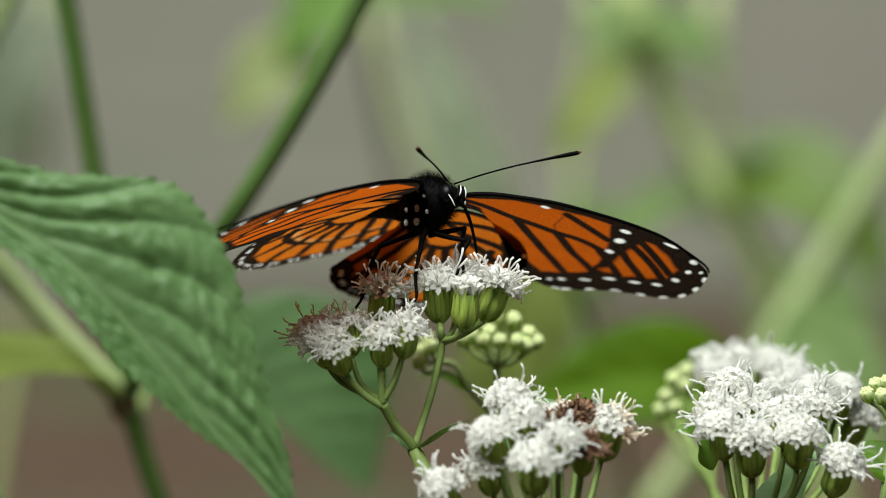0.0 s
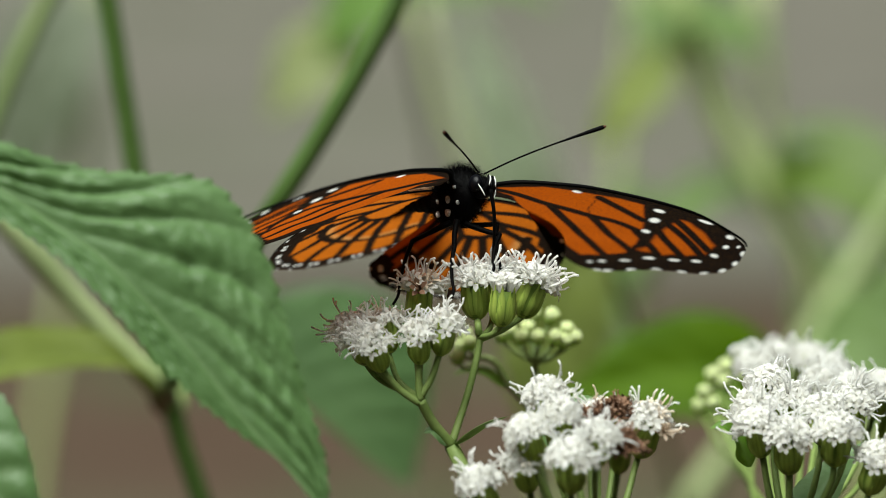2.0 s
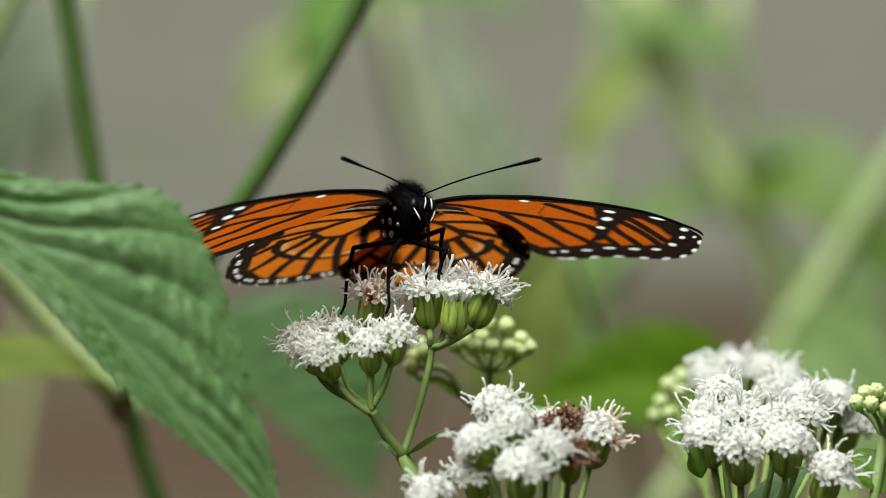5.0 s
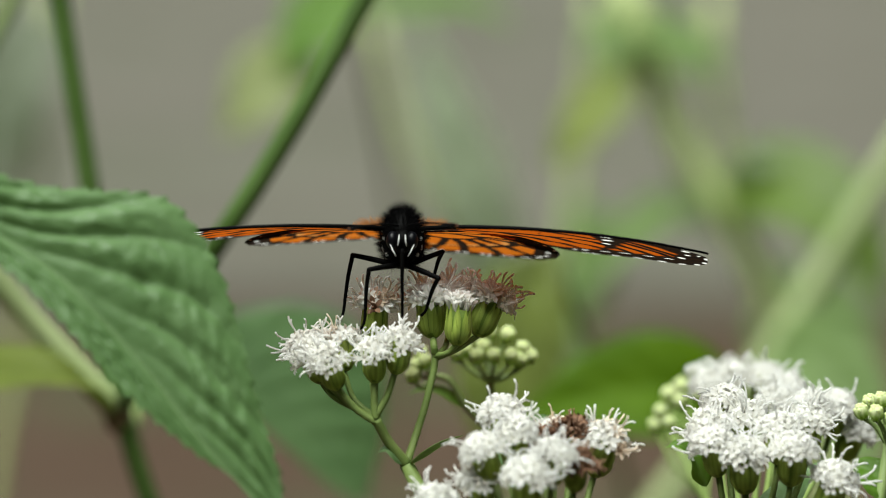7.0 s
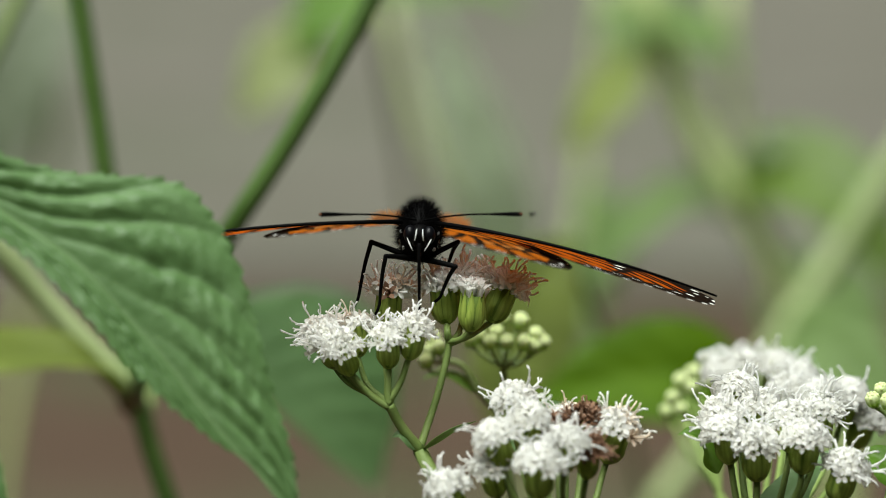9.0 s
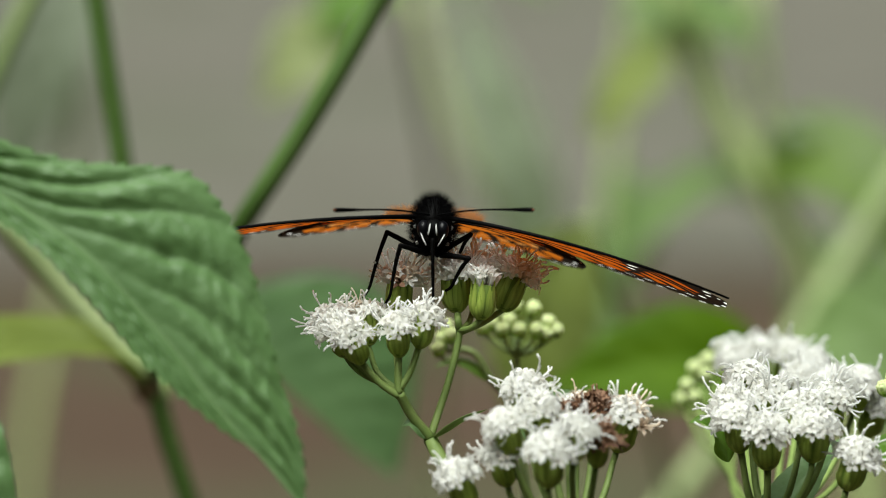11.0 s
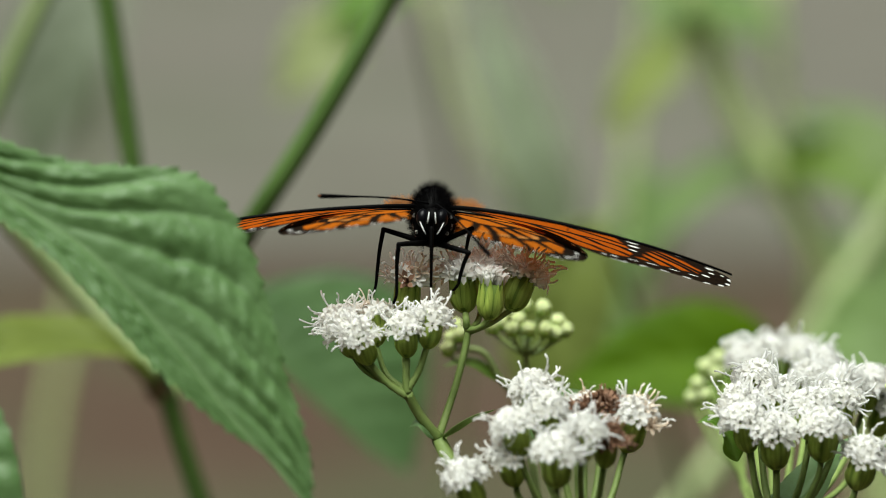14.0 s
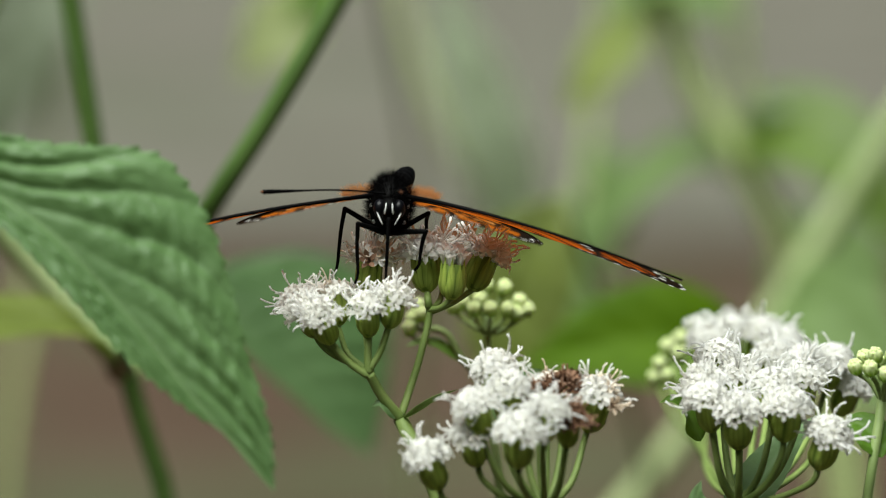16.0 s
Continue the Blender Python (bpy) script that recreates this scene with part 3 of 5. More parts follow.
def spray_with_withered_heads():
    root = (16.5, -13, -40)
    base = drop(at(*root), (0.05, 0.0))
    plant = thing("snakeroot_flower", base, "snakeroot stem with crowded white heads and a few withered brown ones", "flower", "flowering stems")
    stalk(plant, [base, at(30, -4, -420), at(16, -10, -70), at(*root)], 0.0026, 0.0012, "stem", n=60)
    heads = []
    for x, y, z, kinds, lean, size in ((9.5, -8, -19.7, POM, -0.1, 1.1), (11.6, -16, -22.2, POM, 0.1, 1.05), (6.7, -20, -24.2, POM, -0.25, 1.05), (12.8, -26, -27.7, POM, 0.0, 1.15),
                                       (16.7, -24, -25.0, POM, 0.1, 1.0), (6.1, -18, -28.6, POM_MIXED, -0.25, 1.0), (-0.1, -20, -31.2, POM, -0.4, 1.1), (17.0, -6, -22.5, MIXED, 0.0, 0.9),
                                       (19.8, -8, -22.3, DEAD, 0.1, 0.85), (15.8, -9, -23.2, DEAD, 0.0, 0.6), (20.0, -20, -26.4, DEAD, 0.15, 0.9), (24.3, -8, -23.2, POM_MIXED, 0.3, 1.2),
                                       (13.6, -12, -24.6, DEAD, 0.0, 0.5)):
        heads.append(((x - lean * 4.8 * size, y + 1.2, z - 4.9 * size), (lean, -0.25, 1), kinds, 46, size))
    head_group(plant, root, heads)
    part("leaf", leaf_mesh("bract leaf", LEAF_NEAR, [at(10, 3, -28), at(12.5, 4, -23.5), at(15.5, 4.5, -21.5), at(18.5, 4.5, -21.8)], 0.005, up(0.2, -0.4, 1), 12, 0.03, 4, 0.0002, origin=base, n=30, half=6), plant)


def spray_full_white():
    root = (44.0, 0, -40)
    base = drop(at(*root), (0.0, 0.03))
    plant = thing("snakeroot_flower", base, "snakeroot stem with a dense flat cluster of fresh white heads", "flower", "flowering stems")
    stalk(plant, [base, at(46, 14, -420), at(43, 1, -75), at(*root)], 0.0027, 0.0013, "stem", n=60)
    heads = []
    for x, y, z, lean, size in ((40.9, 30, -16.4, -0.15, 1.0), (44.2, 30, -15.6, -0.05, 1.1), (48.8, 30, -15.6, 0.05, 1.1), (52.3, 28, -17.0, 0.2, 1.05), (41.3, 4, -18.3, -0.1, 1.1),
                                (44.1, 2, -20.6, -0.05, 1.1), (50.1, 18, -18.9, 0.1, 1.15), (55.0, 16, -19.4, 0.15, 1.15), (58.7, 17, -19.2, 0.25, 1.1),
                                (61.5, 18, -22.6, 0.45, 1.1), (38.9, -3, -21.8, -0.2, 1.15), (48.8, -3, -22.2, 0.05, 1.1), (53.2, -1, -21.2, 0.1, 1.1),
                                (43.4, -8, -25.6, -0.05, 1.2), (50.5, -8, -24.8, 0.1, 1.15), (56.4, -8, -28.7, 0.3, 1.15), (39.0, -7, -24.0, -0.2, 1.05)):
        k = (750 + 2.1 * y) / (750 + y) if y > 10 else 1.0
        x, y, z = x * k, (750 + y) * k - 750, z * k
        heads.append(((x - lean * 4.8 * size, y + 1.2, z - 4.9 * size), (lean, -0.25, 1), POM, 46, size))
    head_group(plant, root, heads)
    flower_head(plant, at(42.6, 83, -20.6), up(-0.2, -0.25, 1), [(CLOSED, 1.0)], 18, 1.0, spread=0.2, fine=0.5, label="flower head just opening, florets still closed")
    for x, y, z, size in ((33.8, 38, -19.8, 1.0), (36.0, 40, -18.8, 1.1), (32.6, 38, -22.2, 0.9), (31.8, 40, -24.2, 0.85), (38.2, 34, -19.8, 1.05), (34.6, 42, -21.2, 0.95), (33.6, 34, -23.6, 0.8), (35.4, 36, -20.6, 0.9)):
        k = (750 + 2.4 * y) / (750 + y)
        x, y, z = (x + 2.0) * k, (750 + y) * k - 750, z * k
        stalk(plant, [root, (42.5, y * 0.8, -36), (x + 1.4, y, z - 3.5), (x, y, z)], 0.0004, 0.00035)
        bud(plant, at(x, y, z), up(-0.3, -0.3, 1), size)
    part("leaf", leaf_mesh("bract leaf", LEAF_BRIGHT, [at(39, 5, -31), at(37.2, 4, -27), at(35.0, 3, -25), at(33.0, 3, -25.4)], 0.005, up(-0.1, -0.6, 1), 12, 0.05, 4, 0.0002, origin=base, n=30, half=6), plant)
    part("leaf", leaf_mesh("bract leaf", LEAF_NEAR, [at(42, 5, -44), at(48, 8, -36), at(53, 9, -30), at(57, 9, -27)], 0.007, up(0.3, -0.5, 1), 12, 0.05, 4, 0.0002, origin=base, n=30, half=6), plant)
    part("leaf", leaf_mesh("bract leaf", LEAF_NEAR, [at(41, -4, -46), at(38.8, -5, -41.5), at(38.0, -5, -38), at(38.6, -5, -36)], 0.0045, up(-0.3, -1, 0.4), 12, 0.12, 5, 0.0003, origin=base, n=30, half=6), plant)


def bud_spray_behind():
    root = (11.4, 50, -46)
    base = drop(at(*root), (0.02, 0.04))
    plant = thing("budding_snakeroot", base, "thin snakeroot stem with pale green closed buds", "flower bud", "budding stems")
    stalk(plant, [base, at(12, 40, -420), at(*root), at(8.6, 50, -24)], 0.002, 0.0007, "stem", n=60, mat=STEM_MID)
    stalk(plant, [(8.6, 50, -24), (5.2, 50, -20.6), (2.6, 50, -16.6), (-0.6, 50, -16.0)], 0.0006, 0.0005, mat=STEM_MID)
    stalk(plant, [(8.6, 50, -24.4), (9.1, 50, -20.0), (9.0, 50, -15.4)], 0.0006, 0.0005, mat=STEM_MID)
    for x, z, y in ((-2.4, -17.0, 48), (-0.5, -14.9, 50), (-1.1, -13.7, 53), (-1.8, -15.5, 51)):
        stalk(plant, [(0.4, 50, -16.4), (x * 0.6, y, z - 0.8), (x, y, z)], 0.00035, 0.0003, mat=STEM_MID)
        bud(plant, at(x, y, z), up(-0.3, -0.5, 1), 0.85)
    for x, z, y in ((8.8, -10.8, 53), (11.4, -11.0, 52), (4.2, -13.7, 50), (7.1, -14.1, 48), (8.0, -12.7, 50), (9.4, -14.1, 48), (11.8, -14.1, 48), (13.5, -12.9, 50), (14.6, -14.1, 50), (5.5, -13.1, 52), (13.1, -14.7, 49)):
        stalk(plant, [(9.0, 50, -17.0), (x * 0.6 + 3.6, y, z - 1.6), (x, y, z)], 0.00035, 0.0003, mat=STEM_MID)
        bud(plant, at(x, y, z), up((x - 8.5) * 0.07, -0.6, 1), 0.86 if z < -11.4 else 0.92)
    part("leaf", leaf_mesh("bract leaf", LEAF_BRIGHT, [at(5, 50, -21), at(1.5, 50, -18.4), at(-1.5, 50, -18.2), at(-3.4, 50, -18.9)], 0.0022, up(0, -0.8, 1), 12, 0.02, 4, 0.0001, origin=base, n=20, half=5), plant)


def bud_spray_side():
    root = (61.5, -1, -42)
    base = drop(at(*root), (0.06, 0.0))
    plant = thing("budding_snakeroot", base, "green snakeroot stem topped with tight pale buds and a leaf", "flower bud", "budding stems")
    stalk(plant, [base, at(50, 6, -420), at(*root), at(64.2, -1, -30), at(64.4, -1, -23.5)], 0.002, 0.0007, "stem", n=60, mat=STEM_MID)
    for x, z, y in ((60.8, -21.2, -1), (63.2, -19.6, -2), (62.4, -21.4, -4), (65.4, -19.8, 0), (64.4, -22.2, -4), (66.2, -21.6, -2), (63.8, -20.6, 2), (62.0, -20.0, 1)):
        stalk(plant, [(64.3, -1, -25.5), (x * 0.5 + 32.1, y * 0.6, z - 1.2), (x, y, z)], 0.0004, 0.00035, mat=STEM_MID)
        bud(plant, at(x, y, z), up((x - 64) * 0.12, -0.4, 1), 0.85)
    part("leaf", leaf_mesh("bract leaf", LEAF_BRIGHT, [at(64.2, -1, -33), at(62.4, 0, -29.4), at(60.6, 1, -28.2), at(58.6, 2, -28.8)], 0.006, up(0.1, -0.9, 0.8), 14, 0.06, 5, 0.0003, origin=base, n=30, half=6), plant)


spray_under_butterfly()
spray_with_withered_heads()
spray_full_white()
bud_spray_behind()
bud_spray_side()


# ---- leaves and stems round the flowers ----
def leafy_plant(name, label, top_pts, r0, r1, mat, lean=(0.0, 0.0), knots=()):
    """A stem from the ground through top_pts (subject's frame)."""
    low = at(*top_pts[0])
    base = drop(low, lean)
    plant = thing(name, base, label, "plant", "leafy stems")
    mid = base.lerp(low, 0.55) + Vector((-lean[0] * 0.2, 0, 0))
    part("stem", stem_mesh("stem", mat, [base, mid] + [at(*q) for q in top_pts], r0, r1, base, n=80, knots=knots), plant)
    return plant, base


def leaves_near():
    plant, base = leafy_plant("leafy_plant", "tall green stem carrying a broad serrated leaf", [(-91.1, -21, -59.4), (-87.0, -27, 9.9), (-85.0, -27, 39.5)], 0.0030, 0.0020, STEM_MID)
    part("petiole", stem_mesh("petiole", STEM_MID, [at(-86.6, -27, 17.0), at(-80.5, -36, 17.0), at(-74.4, -40, 14.1)], 0.0009, 0.0007, base, n=14), plant)
    mid = [(-74.6, 14.2), (-68.6, 11.2), (-62.6, 7.7), (-56.6, 3.8), (-48.9, -1.6), (-41.7, -9.2), (-37.0, -14.6), (-31.6, -21.7), (-25.7, -28.8), (-19.8, -35.5)]
    broad = [(-74.6, 14.2), (-71.6, 16.2), (-65.6, 15.3), (-56.6, 12.2), (-49.0, 10.7), (-41.5, 10.3), (-35.1, 9.1), (-30.2, 3.3), (-27.2, -3.4), (-24.2, -14.0), (-21.8, -22.2), (-20.0, -29.0), (-19.8, -35.5)]
    narrow = [(-74.6, 14.2), (-69.4, 8.2), (-63.3, 4.2), (-56.6, -0.1), (-49.0, -7.2), (-43.0, -14.0), (-37.7, -19.3), (-30.2, -25.3), (-26.4, -27.9), (-22.6, -32.5), (-19.8, -35.5)]
    part("leaf", folded_leaf_mesh("broad leaf", LEAF_NEAR, mid, broad, narrow, -46, 0.45, 1.2, 7.2, 4.4, 1.25, 0.9, base), plant, label="broad quilted leaf with a toothed edge, folded along its midrib")
    part("leaf", leaf_mesh("broad leaf", LEAF_NEAR, [at(-87.0, -27, -19.8), at(-78.6, -38, -21.6), at(-68.6, -44, -27.5), at(-56.8, -47, -41.1)], 0.0216, up(-0.1, -1, 0.6), 8, 0.08, 7, 0.001, origin=base, n=60, half=12), plant)


def stems_left():
    plant, base = leafy_plant("leafy_plant", "upright dark green stem with a pale petiole and leaf", [(-44.5, 161, -51.4), (-47.7, 161, -39.6), (-52.4, 161, -24.5), (-57.8, 161, 14.1), (-62.6, 161, 43.9), (-68.6, 161, 80.4)], 0.0024, 0.0018, STEM_DARK, knots=(0.8,))
    part("petiole", stem_mesh("petiole", STEM_PALE, [at(-53.1, 159, -23.6), at(-66.8, 156, -9.0), at(-76.4, 152, 1.9), at(-95.9, 147, 23.4)], 0.0024, 0.0021, base, n=20), plant, label="pale yellowish green petiole")
    part("leaf", leaf_mesh("leaf", LEAF_OLIVE, [at(-53.5, 157, -23.0), at(-59.7, 150, -19.0), at(-68.0, 145, -18.0), at(-82.6, 133, -20.1), at(-100.4, 127, -29.6)], 0.0170, up(0.1, -0.5, 1), 16, 0.06, 6, 0.0008, origin=base, n=50, half=10), plant)
    part("petiole", stem_mesh("petiole", STEM_MID, [at(-51.0, 162, -29.0), at(-50.0, 210, -18.0), at(-46.2, 250, -14.0)], 0.0012, 0.001, base, n=14), plant)
    mid = [(-46.1, -14.0), (-36.5, -20.4), (-28.0, -27.8), (-19.5, -35.8), (-11.5, -44.2)]
    broad = [(-46.1, -14.0), (-44.0, -10.6), (-36.5, -7.9), (-25.9, -6.1), (-15.3, -8.7), (-8.9, -16.1), (-7.6, -24.6), (-8.9, -35.2), (-11.5, -44.2)]
    narrow = [(-46.1, -14.0), (-44.0, -18.4), (-35.4, -25.2), (-25.9, -33.6), (-18.4, -40.0), (-11.5, -44.2)]
    part("leaf", folded_leaf_mesh("leaf", LEAF_BLUE, mid, broad, narrow, 250, 0.7, 1.2, 8.0, 3.0, 1.2, 1.0, base, n=90, half=20), plant, label="broad folded leaf of the same kind")
    part("node", Shape().ball(at(-53.0, 160.5, -24.6) - base, (0.0026, 0.0024, 0.0036), rings=8, sides=12).done("node", KNOT), plant, label="swollen reddish brown node")
    part("branch", stem_mesh("branch", STEM_DARK, [at(-52.7, 161, -23.6), at(-45.8, 147, -12.3), at(-36.6, 130, 1.6), at(-24.4, 127, 20.3), at(-12.2, 127, 41.7), at(2.4, 127, 69.7)], 0.0020, 0.0018, base, n=40), plant, label="slanting dark green branch")
    plant, base = leafy_plant("leafy_plant", "thin green stem leaning over the bed", [(-106.7, 250, -44.4), (-93.3, 250, 15.6), (-84.6, 250, 37.8), (-80.2, 250, 46.3), (-66.7, 250, 73.3)], 0.0022, 0.0016, STEM_MID, (-0.03, 0.0))


def stems_right():
    plant, base = leafy_plant("leafy_plant", "pale green slanting stem", [(28.8, 450, -86.4), (48.5, 450, -59.3), (76.6, 450, -21.0), (97.9, 450, 12.1), (124.8, 450, 55.2)], 0.0041, 0.0031, STEM_PALE, (-0.04, 0.0))
    part("petiole", stem_mesh("petiole", STEM_MID, [at(64.8, 450, -39.6), at(63.0, 340, -31.0), at(60.0, 254, -26.4)], 0.0012, 0.001, base, n=14), plant)
    part("leaf", leaf_mesh("leaf", LEAF_DEEP_SHADED, [at(60.0, 254, -26.4), at(48.0, 250, -22.6), at(35.0, 250, -22.8), at(17.0, 250, -27.5)], 0.0225, up(0.05, -1, 0.5), 10, 0.05, 6, 0.0008, origin=base, n=50, half=10), plant)
    part("petiole", stem_mesh("petiole", STEM_MID, [at(48.5, 450, -59.3), at(36.0, 370, -20.0), at(25.0, 300, 4.0)], 0.0012, 0.001, base, n=14), plant)
    part("leaf", leaf_mesh("leaf", LEAF_OLIVE, [at(25.0, 300, 4.0), at(19.0, 300, -8.0), at(15.5, 300, -22.8), at(14.4, 300, -42.0)], 0.022, up(-0.1, -1, 0.35), 10, 0.05, 6, 0.0008, origin=base, n=50, half=10), plant)
    part("leaf", leaf_mesh("leaf", LEAF_SHADE, [at(76.8, 450, -19.2), at(83.7, 439, -19.1), at(92.9, 429, -28.6), at(99.6, 418, -45.1)], 0.0262, up(-0.1, -1, 0.4), 10, 0.05, 6, 0.0008, origin=base, n=50, half=10), plant)
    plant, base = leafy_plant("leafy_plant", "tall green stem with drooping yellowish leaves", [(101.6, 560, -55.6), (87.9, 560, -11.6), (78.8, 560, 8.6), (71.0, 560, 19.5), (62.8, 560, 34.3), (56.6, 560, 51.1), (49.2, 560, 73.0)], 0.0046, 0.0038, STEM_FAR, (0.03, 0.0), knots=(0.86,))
    for mid, wide, face, mat in (
            ([(72.2, 560, 17.0), (85.8, 550, 21.5), (100.8, 540, 13.4), (113.5, 535, -7.1)], 0.0265, (0.15, -1, 0.5), LEAF_FRESH),
            ([(71.9, 560, 17.9), (57.9, 544, 14.1), (42.6, 528, 1.0), (30.2, 520, -14.3)], 0.0100, (-0.2, -1, 0.6), LEAF_SHADE),
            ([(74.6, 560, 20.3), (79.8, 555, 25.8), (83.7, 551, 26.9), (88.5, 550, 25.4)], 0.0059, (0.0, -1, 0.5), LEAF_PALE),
            ([(50.8, 560, 50.8), (43.4, 555, 41.0), (37.0, 551, 32.6), (31.4, 550, 24.8)], 0.0150, (-0.2, -1, 0.3), LEAF_YELLOW),
            ([(56.0, 560, 52.8), (48.4, 564, 48.1), (42.0, 566, 38.9), (37.3, 568, 28.6)], 0.0095, (-0.1, -1, 0.5), LEAF_SHADE),
            ([(49.2, 560, 55.6), (57.1, 549, 57.6), (65.9, 540, 56.0), (73.8, 535, 48.4)], 0.0107, (0.1, -1, 0.7), LEAF_SHADE)):
        part("leaf", leaf_mesh("leaf", mat, [at(*q) for q in mid], wide, up(*face), 10, 0.06, 6, 0.0008, origin=base, n=40, half=8), plant)
    plant, base = leafy_plant("leafy_plant", "green stem with yellow-green leaves hanging from its top", [(-7.3, 793, -72.9), (-4.8, 738, 0.0), (-14.3, 661, 57.8), (-19.0, 568, 78.7)], 0.0029, 0.0014, STEM_PALE, (0.02, 0.0))
    for mid, wide, face, mat in (
            ([(-17.4, 568, 73.0), (-23.8, 564, 64.3), (-29.7, 561, 56.3), (-34.9, 560, 48.4)], 0.0190, (-0.2, -1, 0.4), LEAF_BRIGHT),
            ([(-28.6, 568, 57.1), (-36.6, 564, 48.4), (-42.5, 561, 41.3), (-49.2, 560, 33.3)], 0.0198, (-0.2, -1, 0.3), LEAF_STRAW),
            ([(-19.5, 607, 70.4), (-3.7, 603, 68.3), (11.3, 596, 68.5), (23.8, 587, 61.7)], 0.0111, (0, -1, 0.7), LEAF_SHADE)):
        part("leaf", leaf_mesh("leaf", mat, [at(*q) for q in mid], wide, up(*face), 10, 0.06, 6, 0.0008, origin=base, n=40, half=8), plant)


def stems_far():
    """Plants well behind the flowers, only soft green shapes in the view."""
    def grow(label, stem, leaves, r, lean):
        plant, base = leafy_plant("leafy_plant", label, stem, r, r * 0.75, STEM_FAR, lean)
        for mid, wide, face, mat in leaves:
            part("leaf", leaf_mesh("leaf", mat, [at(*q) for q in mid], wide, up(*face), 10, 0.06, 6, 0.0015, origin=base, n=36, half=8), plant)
    grow("far green stem with narrow arching leaves", [(30.3, 767, -75.5), (37.0, 767, -27.4), (43.4, 767, 21.1), (49.8, 767, 79.2)],
         [([(40.7, 767, 4.4), (34.8, 761, -10.4), (28.9, 758, -31.1), (25.2, 757, -56.2)], 0.0296, (-0.2, -1, 0.4), LEAF_SHADE),
          ([(43.7, 767, 22.2), (48.8, 760, 8.9), (44.4, 757, -10.4), (38.5, 755, -25.2)], 0.0148, (0.2, -1, 0.4), LEAF_SHADE),
          ([(48.8, 767, 74.7), (59.2, 760, 67.3), (72.5, 757, 62.9), (88.1, 755, 57.7)], 0.0252, (0, -1, 0.6), LEAF_SHADE)], 0.0026, (0.0, 0.05))
    grow("far green stem with broad dull leaves", [(111.0, 767, -75.5), (101.4, 767, -11.1), (91.8, 767, 8.1), (85.1, 767, 53.3), (83.6, 767, 79.2)],
         [([(99.2, 767, 0.0), (108.0, 761, -8.9), (111.7, 758, -26.6), (109.5, 757, -50.3)], 0.0370, (0.1, -1, 0.5), LEAF_SHADE),
          ([(91.8, 767, 10.4), (74.0, 761, 19.2), (56.2, 758, 8.9), (41.4, 757, -13.3)], 0.0118, (-0.1, -1, 0.6), LEAF_SHADE)], 0.0030, (0.04, 0.0))
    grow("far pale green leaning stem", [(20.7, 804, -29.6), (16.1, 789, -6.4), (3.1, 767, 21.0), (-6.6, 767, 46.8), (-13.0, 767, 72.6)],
         [([(26.0, 789, -11.8), (18.4, 778, 13.3), (9.7, 773, 38.5), (-1.9, 770, 74.0)], 0.0230, (0.1, -1, 0.9), LEAF_LIFTED)], 0.0020, (0.03, 0.05))
    grow("far grey-green stem with hanging leaves", [(-136.9, 915, -83.6), (-125.8, 915, -12.6), (-116.9, 915, 58.5), (-114.0, 915, 90.3)],
         [([(-115.4, 915, 82.9), (-126.5, 909, 66.6), (-134.7, 906, 42.9), (-138.4, 905, 13.3)], 0.0370, (-0.2, -1, 0.4), LEAF_DULL)], 0.0030, (-0.03, 0.0))


leaves_near()
stems_left()
stems_right()
stems_far()



# ---- the butterfly: orange and black, white-dotted borders; millimetres in its own frame, head towards -y ----
def soft(d, edge, blur=0.18):
    """1 where d is under edge, 0 over it, with a narrow soft step."""
    t = np.clip((d - edge) / blur * 0.5 + 0.5, 0, 1)
    return 1 - t * t * (3 - 2 * t)


def near_line(u, v, pts):
    """Distance of the places (u, v) from a polyline."""
    best = np.full(u.shape, 1e9)
    for (a, b), (c, d) in zip(pts, pts[1:]):
        t = np.clip(((u - a) * (c - a) + (v - b) * (d - b)) / ((c - a) ** 2 + (d - b) ** 2 + 1e-12), 0, 1)
        best = np.minimum(best, np.hypot(u - a - t * (c - a), v - b - t * (d - b)))
    return best


def curve2(pts, n=40):
    return [(p.x, p.y) for p in spline([(a, b, 0) for a, b in pts], n)]


ORANGE = np.array((0.29, 0.025, 0.0003))
AMBER = np.array((0.36, 0.05, 0.001))
RIM = np.array((0.6, 0.26, 0.05))
INK = np.array((0.0005, 0.0004, 0.0004))
CREAM = np.array((0.86, 0.84, 0.78))

FORE_TOP = [(0, 0), (3, -2.6), (6, -4.2), (11, -4.8), (15.5, -5.0), (22, -4.1), (27, -3.2), (32, -1.6), (37, 2.2), (39.8, 5.0), (40.4, 6.6)]
FORE_LOW = [(0, 2), (5.5, 3), (7.7, 6), (10.4, 12.8), (13.2, 19.8), (15.3, 22.9), (18.1, 25.4), (20.8, 25.8), (22.9, 24.8), (25.5, 22.8), (29, 20.5), (32.8, 19.1), (35.8, 17.7), (38.4, 15.3), (39.9, 11.5), (40.4, 6.6)]
# the orange fields of the forewing, the veins across them, and the white spots (place, half sizes)
FORE_FIELD = [(2, -0.8), (5.2, -2.0), (9.5, -3.2), (13.4, -2.9), (17.6, -2.4), (20.8, -2.1), (24.2, -1.2), (25.0, 3.7), (25.2, 8), (25.0, 13), (23.8, 16.7), (20.9, 19.2), (17.6, 20.8), (13.5, 15.7), (9.2, 9.1), (5.5, 1.5)]
FORE_TIPS = [(25.4, 14.7), (26.8, 13.0), (27.4, 8.6), (28.5, 5.2), (29.8, 1.7), (31.5, 2.0), (34.2, 5.0), (35.8, 7.6), (34.6, 11.6), (31.1, 13.4), (28.3, 14.7)]
